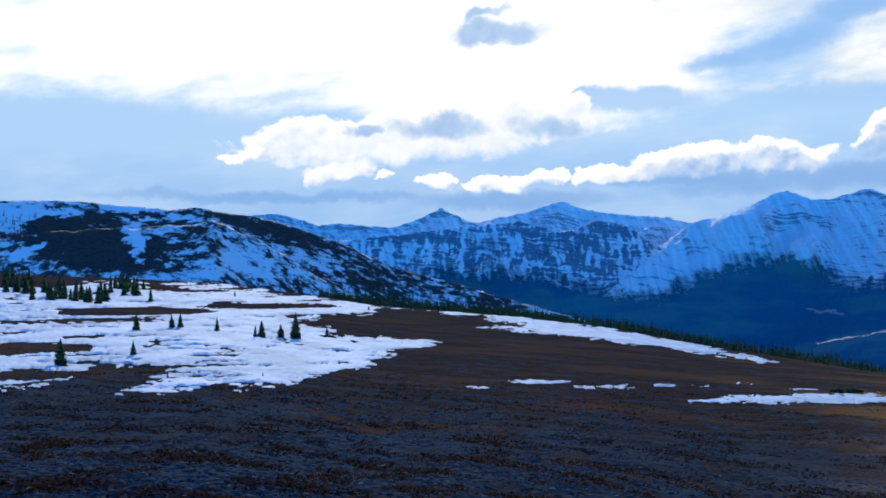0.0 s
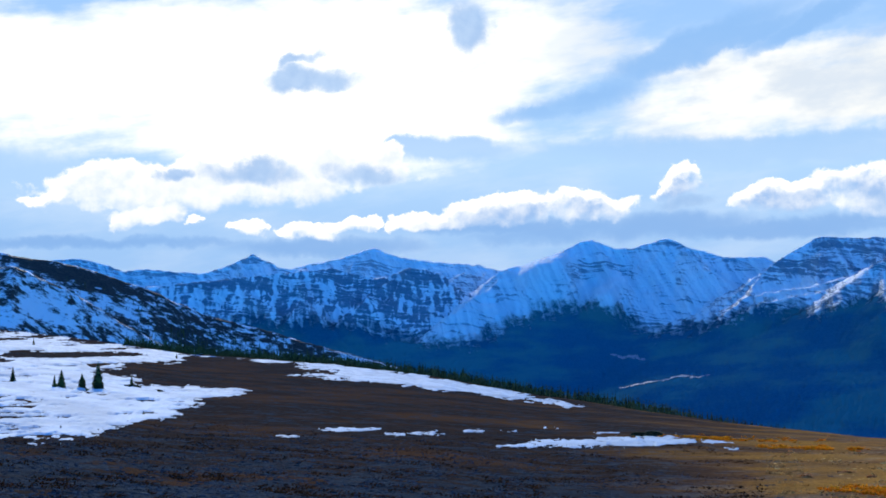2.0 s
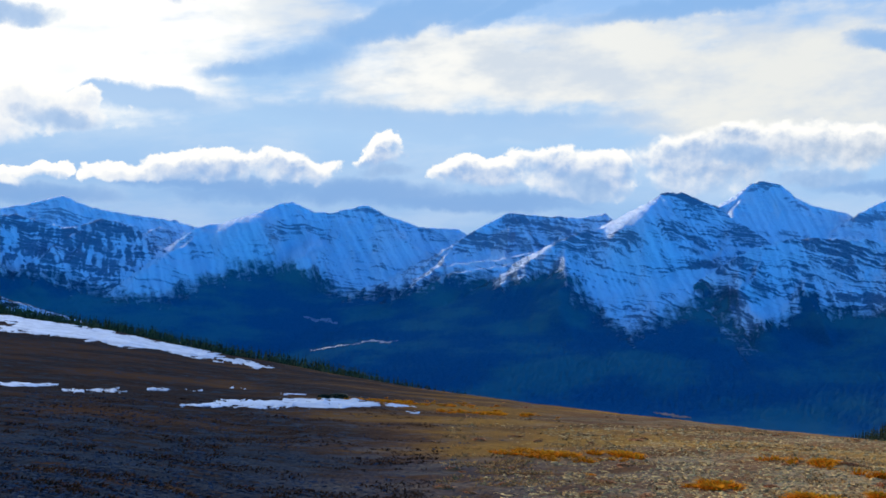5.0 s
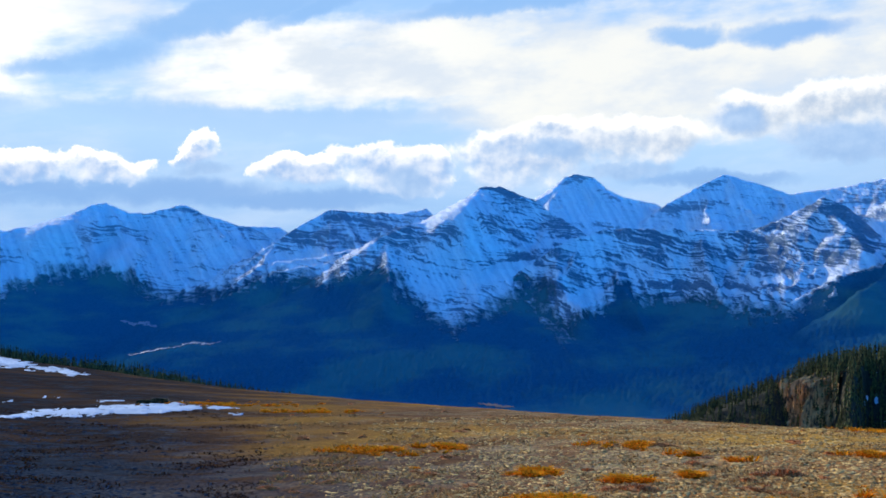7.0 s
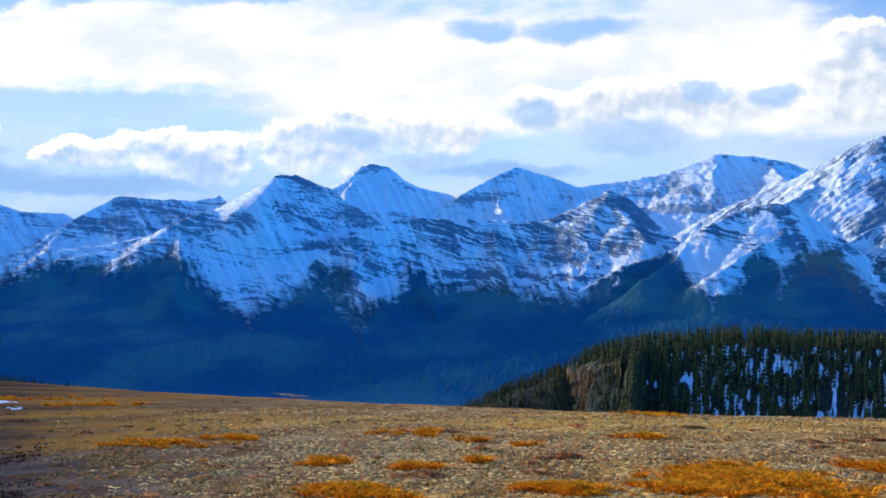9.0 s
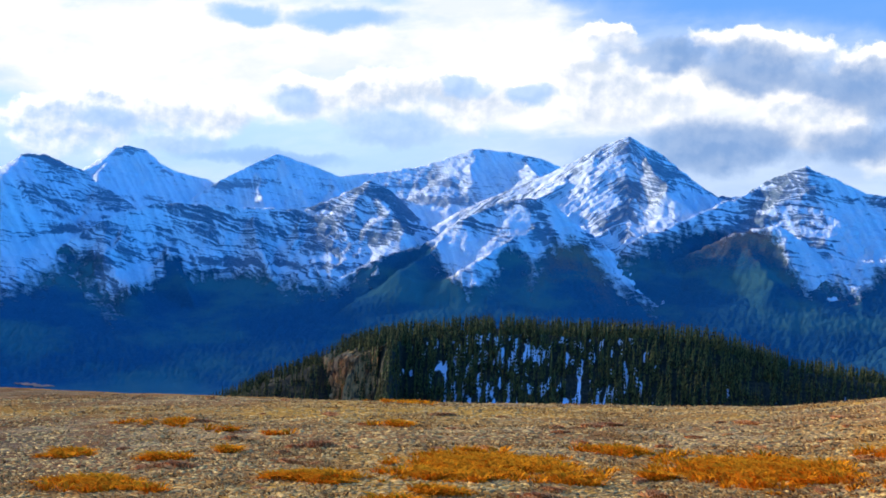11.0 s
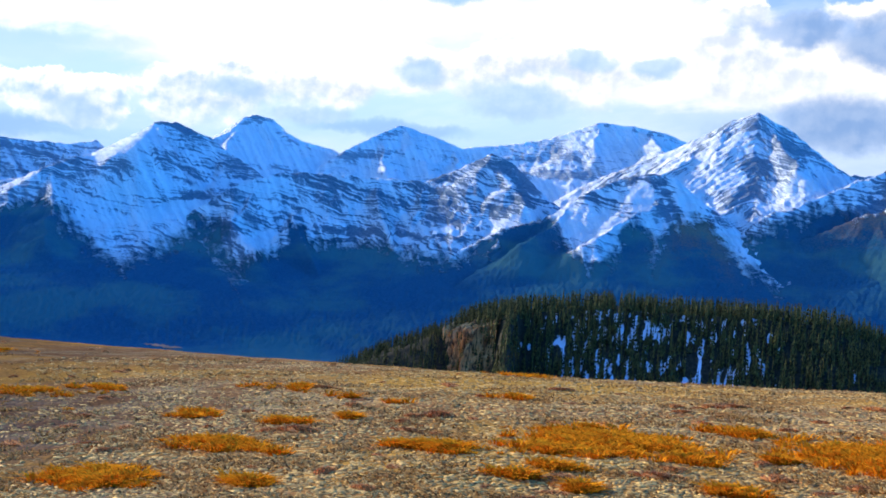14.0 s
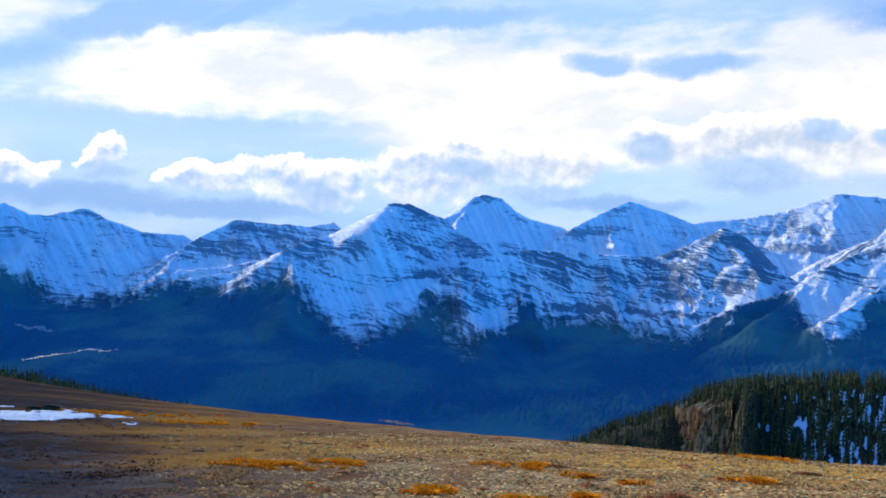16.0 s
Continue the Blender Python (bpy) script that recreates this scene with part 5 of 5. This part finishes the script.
def blades(rng, places, tall, lean, per):
    """Tufts of narrow bent blades: three-sided strips from each root."""
    v, f = [], []
    for x, y, z, size in places:
        for k in range(per):
            q, out = rng.uniform(0, 6.283), rng.random() ** 0.5
            bx, by = x + 0.06 * size * out * math.cos(q), y + 0.06 * size * out * math.sin(q)
            q += rng.uniform(-0.7, 0.7)
            h, l, w = tall * size * rng.uniform(0.5, 1.1), lean * size * rng.uniform(0.3, 1.2) * (0.3 + out), 0.005 * size + 0.003
            c, s = math.cos(q), math.sin(q)
            i = len(v)
            v += [(bx - s * w, by + c * w, z - 0.01), (bx + s * w, by - c * w, z - 0.01), (bx + c * l * 0.4 + s * w * 0.8, by + s * l * 0.4 - c * w * 0.8, z + h * 0.7),
                  (bx + c * l * 0.4 - s * w * 0.8, by + s * l * 0.4 + c * w * 0.8, z + h * 0.7), (bx + c * l, by + s * l, z + h * 0.85)]
            f += [(i, i + 1, i + 2, i + 3), (i + 3, i + 2, i + 4)]
    return v, f


MEADOWS = [(56.1, -9.43, 3.57, 0.55), (54.6, -9.97, 2.47, 0.27), (66.5, -8.53, 1.92, 0.22), (70.2, -8.55, 3.57, 0.49), (75.9, -7.38, 2.2, 0.25), (49.0, -10.34, 1.65, 0.22), (38.1, -10.64, 2.2, 0.16), (37.1, -9.38, 0.82, 0.14), (41.6, -9.67, 1.37, 0.08),
           (52.5, -6.7, 1.65, 0.11), (57.3, -9.35, 4.12, 0.44), (68.0, -8.92, 3.3, 0.55), (38.2, -10.83, 2.2, 0.22), (36.8, -9.45, 0.82, 0.11), (32.5, -8.38, 1.92, 0.11), (40.6, -8.04, 1.37, 0.11),
           (33.0, -12.3, 2.5, 0.4), (29.5, -8.7, 3.0, 0.14), (22.5, -6.6, 4.0, 0.12), (26.5, -6.9, 3.0, 0.1)]


def where_all(a, w, A, E):
    """Distances over the ground for many azimuths and elevations round azimuth a."""
    table = [[where(q, e) for e in np.linspace(-16, -4, 49)] for q in np.linspace(a - 2.5 * w, a + 2.5 * w, 5)]
    table = np.array(table)
    u, v = np.clip((A - a + 2.5 * w) / (1.25 * w), 0, 3.999), np.clip((E + 16) / 0.25, 0, 47.999)
    i, j = u.astype(int), v.astype(int)
    u, v = u - i, v - j
    low, high = table[i, j] * (1 - v) + table[i, j + 1] * v, table[i + 1, j] * (1 - v) + table[i + 1, j + 1] * v
    return low * (1 - u) + high * u


def meadows():
    rng = random.Random(61)
    draw = np.random.default_rng(62)
    streaks = [(rng.uniform(29, 66), -7.6 - 4.9 * rng.random(), 0.4 + 2.6 * rng.random() ** 2, 0.04 + 0.12 * rng.random() ** 2) for _ in range(18)]
    for a, e, w, h in MEADOWS + streaks:
        count = min(int(620 * w * h) + 110, 1100)
        aa, ee = a + 0.45 * w * draw.standard_normal(count), e + 0.42 * h * draw.standard_normal(count)
        keep = fbm(aa / 0.9, ee / 0.14, 3, 63) > 0.02 + 0.1 * np.abs(aa - a) / w
        aa, ee = aa[keep], ee[keep]
        rr = where_all(a, w, aa, ee)
        zz, size = ground_height(aa, rr), 0.45 + 1.1 * draw.random(len(aa)) ** 2
        rows = list(zip((rr * np.sin(np.radians(aa))).tolist(), (rr * np.cos(np.radians(aa))).tolist(), zz.tolist(), size.tolist()))
        if len(rows) < 4:
            continue
        v, f = blades(rng, rows, 0.055, 0.11, 26)
        tagged(new("dry_grass_patch", mesh_of("dry_grass_patch", v, f, GRASS)), "patch of golden dry grass on stony ground", "grass", kind="stuff")


def cushion(rng):
    """A low cushion of russet heath: a lumpy mound bristling with short twigs."""
    v, f = [], []
    rows, cols = 5, 12
    for i in range(rows):
        for j in range(cols):
            q, p = 6.283 * j / cols, 1.45 * i / (rows - 1)
            rad = math.cos(p) * (1 + rng.uniform(-0.2, 0.2))
            v.append((0.16 * rad * math.cos(q), 0.12 * rad * math.sin(q), 0.05 * math.sin(p) * (1 + rng.uniform(-0.2, 0.2)) - 0.01))
    for i in range(rows - 1):
        for j in range(cols):
            f.append((i * cols + j, i * cols + (j + 1) % cols, (i + 1) * cols + (j + 1) % cols, (i + 1) * cols + j))
    tufts = []
    for k in range(34):
        q, p = rng.uniform(0, 6.283), rng.uniform(0.0, 1.0)
        tufts.append((0.15 * math.sqrt(p) * math.cos(q), 0.11 * math.sqrt(p) * math.sin(q), 0.045 * (1 - p), 0.8))
    bv, bf = blades(rng, tufts, 0.05, 0.05, 9)
    f += [tuple(i + len(v) for i in q) for q in bf]
    return mesh_of("heath_cushion", v + bv, f, HEATH)


def cushions():
    rng = random.Random(71)
    kinds = [cushion(rng) for _ in range(6)]
    spots = [(42.1, -10.0), (48.6, -8.7), (59.7, -7.5), (68.7, -6.65), (61.7, -7.3), (76.6, -5.5), (71.9, -7.0), (64.8, -8.0), (47.3, -8.95), (49.0, -7.4), (76.1, -4.98),
             (54.3, -7.2), (44.4, -8.6), (49.0, -7.36), (62.2, -7.2), (48.5, -8.85), (75.2, -5.3), (72.5, -6.0), (78.5, -4.9)]
    for k in range(130):
        spots.append((rng.uniform(24, 82), -6.2 - 6.3 * rng.random() ** 1.2))
    for k, (a, e) in enumerate(spots):
        top = float(np.interp(a, [b[0] for b in BRINK], [b[1] for b in BRINK])) - 0.12
        e = min(e, top)
        r = where(a, e)
        size = rng.uniform(0.5, 1.25) * (1.0 if k < 19 else 0.6)
        ob = new("heath_cushion", rng.choice(kinds))
        ob.matrix_basis = Matrix.Translation((r * math.sin(radians(a)), r * math.cos(radians(a)), float(ground_height(a, r)))) @ pose(0, 0, 0, 0, 0, rng.uniform(0, 360)) @ Matrix.Diagonal((size * rng.uniform(0.8, 1.9), size * rng.uniform(0.7, 1.2), size * rng.uniform(0.35, 0.9), 1))
        tagged(ob, "low russet heath cushion on gravelly ground", "heath", "heath cushions")



JUNIPER = plain_material("juniper", (0.018, 0.022, 0.010), (0.09, 0.075, 0.030), 5.0, 0.9, 0.004)


def bushes():
    """Low dark juniper mats at the edge of the snow."""
    rng = random.Random(81)
    for a, e, size in ((19.0, -6.56, 2.6), (18.4, -6.55, 1.8), (17.6, -6.85, 0.8), (-4.4, -4.5, 2.0), (-5.6, -4.32, 3.0), (8.5, -4.3, 2.2), (6.8, -3.75, 3.0), (10.2, -4.25, 2.4), (5.9, -3.55, 2.6)):
        r = where(a, e)
        mesh = cushion(rng)
        mesh.name = "juniper_bush"
        mesh.materials[0] = JUNIPER
        ob = new("juniper_bush", mesh)
        ob.matrix_basis = Matrix.Translation((r * math.sin(radians(a)), r * math.cos(radians(a)), float(ground_height(a, r)))) @ pose(0, 0, 0, 0, 0, rng.uniform(0, 360)) @ Matrix.Diagonal((size, size, size * 0.9, 1))
        tagged(ob, "low dark juniper bush beside old snow", "bush", "juniper bushes")


# Brown heath with the cloud shade darkened into its colour.
SHADED_BROWN_TUFT = plain_material("shaded_brown_heath", (0.016, 0.010, 0.007), (0.075, 0.030, 0.011), 3.0, 1.0, 0.003, 0.0)
TAN_TUFT = plain_material("tan_heath", (0.20, 0.085, 0.025), (0.66, 0.33, 0.09), 3.0, 0.95, 0.003, 0.0)


def tufts(name, label, mat, span, reach, count, tall, drifts, seed):
    """Small low tufts of heath gathered in loose drifts."""
    rng = random.Random(seed)
    draw = np.random.default_rng(seed)
    a = draw.uniform(span[0], span[1], count * 3)
    r = 1 / (1 / reach[0] + draw.random(count * 3) * (1 / reach[1] - 1 / reach[0]))
    x, y = r * np.sin(np.radians(a)), r * np.cos(np.radians(a))
    drift = fbm(a / 5.0, np.log(r) * 14, 4, seed) + drifts * draw.random(count * 3)
    order = np.argsort(-drift)[:count]
    a, r, x, y = a[order], r[order], x[order], y[order]
    z = ground_height(a, r)
    rows = [(px, py, pz, s) for px, py, pz, s in zip(x.tolist(), y.tolist(), z.tolist(), (0.6 + 0.5 * draw.random(count) + 0.03 * r).tolist())]
    v, f = blades(rng, rows, tall, 0.07, 7)
    tagged(new(name, mesh_of(name, v, f, mat)), label, "heath", kind="stuff")


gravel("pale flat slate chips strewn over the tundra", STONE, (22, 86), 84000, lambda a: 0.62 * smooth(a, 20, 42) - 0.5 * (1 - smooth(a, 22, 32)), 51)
gravel("flat slate chips strewn over brown heath, darkened for cloud shade", SHADED_SLATE, (-23, 30), 44000, lambda a: 0.42 - 0.75 * smooth(a, 10, 30), 54)
near_stones()
meadows()
cushions()
bushes()
tufts("heath_tufts", "tan and orange heath tufts among stones", TAN_TUFT, (24, 86), (6.5, 32), 9000, 0.020, 0.35, 302)
tufts("heath_tufts", "russet heath tufts among slate chips, darkened for cloud shade", SHADED_BROWN_TUFT, (-23, 24), (6.2, 34), 5500, 0.014, 0.15, 303)


def hill_height(A, Rr):
    top = EYE + 1150 * np.tan(np.radians(np.interp(A, [h[0] for h in HILL], [h[1] for h in HILL])))
    return top - 0.42 * np.maximum(1150 - Rr, 0) - 0.25 * np.maximum(Rr - 1150, 0)


def hill_forest():
    """Scattered spruces on the hill's lower flank and along its shoulder."""
    rng = random.Random(91)
    rows = []
    for k in range(5200):
        a, r = rng.uniform(-21, 6), rng.uniform(900, 1115)
        drop = (1150 - r) / 250
        thick = 0.12 + 0.75 * smooth(np.array(a), -9, -1) * smooth(np.array(drop), -0.1, 0.3) + 0.25 * (a < -14 and 0.2 < drop < 0.6)
        x, y = r * math.sin(radians(a)), r * math.cos(radians(a))
        if rng.random() > thick + 0.5 * float(fbm(np.array([x / 60]), np.array([y / 60]), 2, 92)[0]) - 0.1:
            continue
        rows.append((x, y, float(hill_height(np.array(a), np.array(r))), rng.uniform(3.0, 6.5)))
    forest("conifer_forest", "scattered dark spruces on the snowy hillside", rows, 93, 5, 5)


hill_forest()

# ------------------------------------------------------------------ river and clearing in the valley
GRAVEL_BAR = plain_material("river_gravel", (0.12, 0.16, 0.20), (0.24, 0.29, 0.34), 0.05, 0.8, 0.5)
CLEARING = plain_material("bare_clearing", (0.16, 0.10, 0.07), (0.34, 0.21, 0.15), 0.05, 0.9, 0.5)


def lowland(x, y):
    """Height of the highest piece of land at a place in the valley."""
    best = float(valley(np.array([x]), np.array([y]))[0])
    for tree in LAND:
        hit = tree.ray_cast(Vector((x, y, 900)), Vector((0, 0, -1)))
        if hit[0]:
            best = max(best, hit[0].z)
    return best


def seen_at(a, e):
    """Azimuth and distance of the land that shows at azimuth a and elevation e."""
    for r in range(2300, 4900, 40):
        if lowland(r * math.sin(radians(a)), r * math.cos(radians(a))) - EYE >= r * math.tan(radians(e)):
            break
    return a, r


def ribbon(name, label, category, knots, width, mat, seed):
    """A winding flat strip laid over the valley: knots are (azimuth, distance)."""
    verts, faces = [], []
    pts = [np.array((r * math.sin(radians(a)), r * math.cos(radians(a)))) for a, r in knots]
    rng = random.Random(seed)
    line = [p + (q - p) * f for p, q in zip(pts[:-1], pts[1:]) for f in np.linspace(0, 1, 7)[:-1]] + [pts[-1]]
    for k, p in enumerate(line):
        ahead = line[min(k + 1, len(line) - 1)] - line[max(k - 1, 0)]
        side = np.array((-ahead[1], ahead[0])) / max(1e-6, np.hypot(*ahead))
        w = width * rng.uniform(0.35, 1.1) * (0.15 + 0.85 * math.sin(math.pi * (k + 0.4) / len(line)))
        p = p + side * rng.uniform(-0.4, 0.4) * width
        for f in (-1, -0.5, 0, 0.5, 1):
            q = p + side * w * f
            verts.append((q[0], q[1], lowland(q[0], q[1]) + 1.2))
    for k in range(len(line) - 1):
        for m in range(4):
            i = k * 5 + m
            faces.append((i, i + 1, i + 6, i + 5))
    tagged(new(name, mesh_of(name, verts, faces, mat, True)), label, category, kind="structure")


from mathutils.bvhtree import BVHTree
LAND = []
for ob in list(scene.objects):
    if ob.name.startswith("mountain"):
        near = np.empty(len(ob.data.vertices) * 3, np.float32)
        ob.data.vertices.foreach_get("co", near)
        near = near.reshape(-1, 3)
        box = near[(near[:, 0] > 600) & (near[:, 0] < 2300) & (near[:, 1] > 1500) & (near[:, 1] < 4600)]
        if len(box):
            idx = np.empty(len(ob.data.polygons) * 4, np.int32)
            ob.data.polygons.foreach_get("vertices", idx)
            idx = idx.reshape(-1, 4)
            mid = near[idx].mean(1)
            ok = (mid[:, 0] > 650) & (mid[:, 0] < 1750) & (mid[:, 1] > 1800) & (mid[:, 1] < 4600)
            if ok.any():
                used, flat_idx = np.unique(idx[ok], return_inverse=True)
                LAND.append(BVHTree.FromPolygons(near[used].tolist(), flat_idx.reshape(-1, 4).tolist()))

ribbon("river", "pale gravel bars of a winding river", "river", [seen_at(17.1, -2.80), seen_at(18.0, -2.95), seen_at(18.8, -3.15)], 16, GRAVEL_BAR, 1)
ribbon("river", "pale gravel bars of a winding river", "river", [seen_at(17.5, -4.45), seen_at(18.6, -4.25), seen_at(19.4, -4.08), seen_at(20.5, -3.90), seen_at(21.3, -3.95), seen_at(21.8, -3.76)], 11, GRAVEL_BAR, 2)
ribbon("clearing", "small bare ochre clearing in valley woods", "clearing", [(34.2, 2525), (34.8, 2518), (35.4, 2508), (36.0, 2504)], 9, CLEARING, 3)
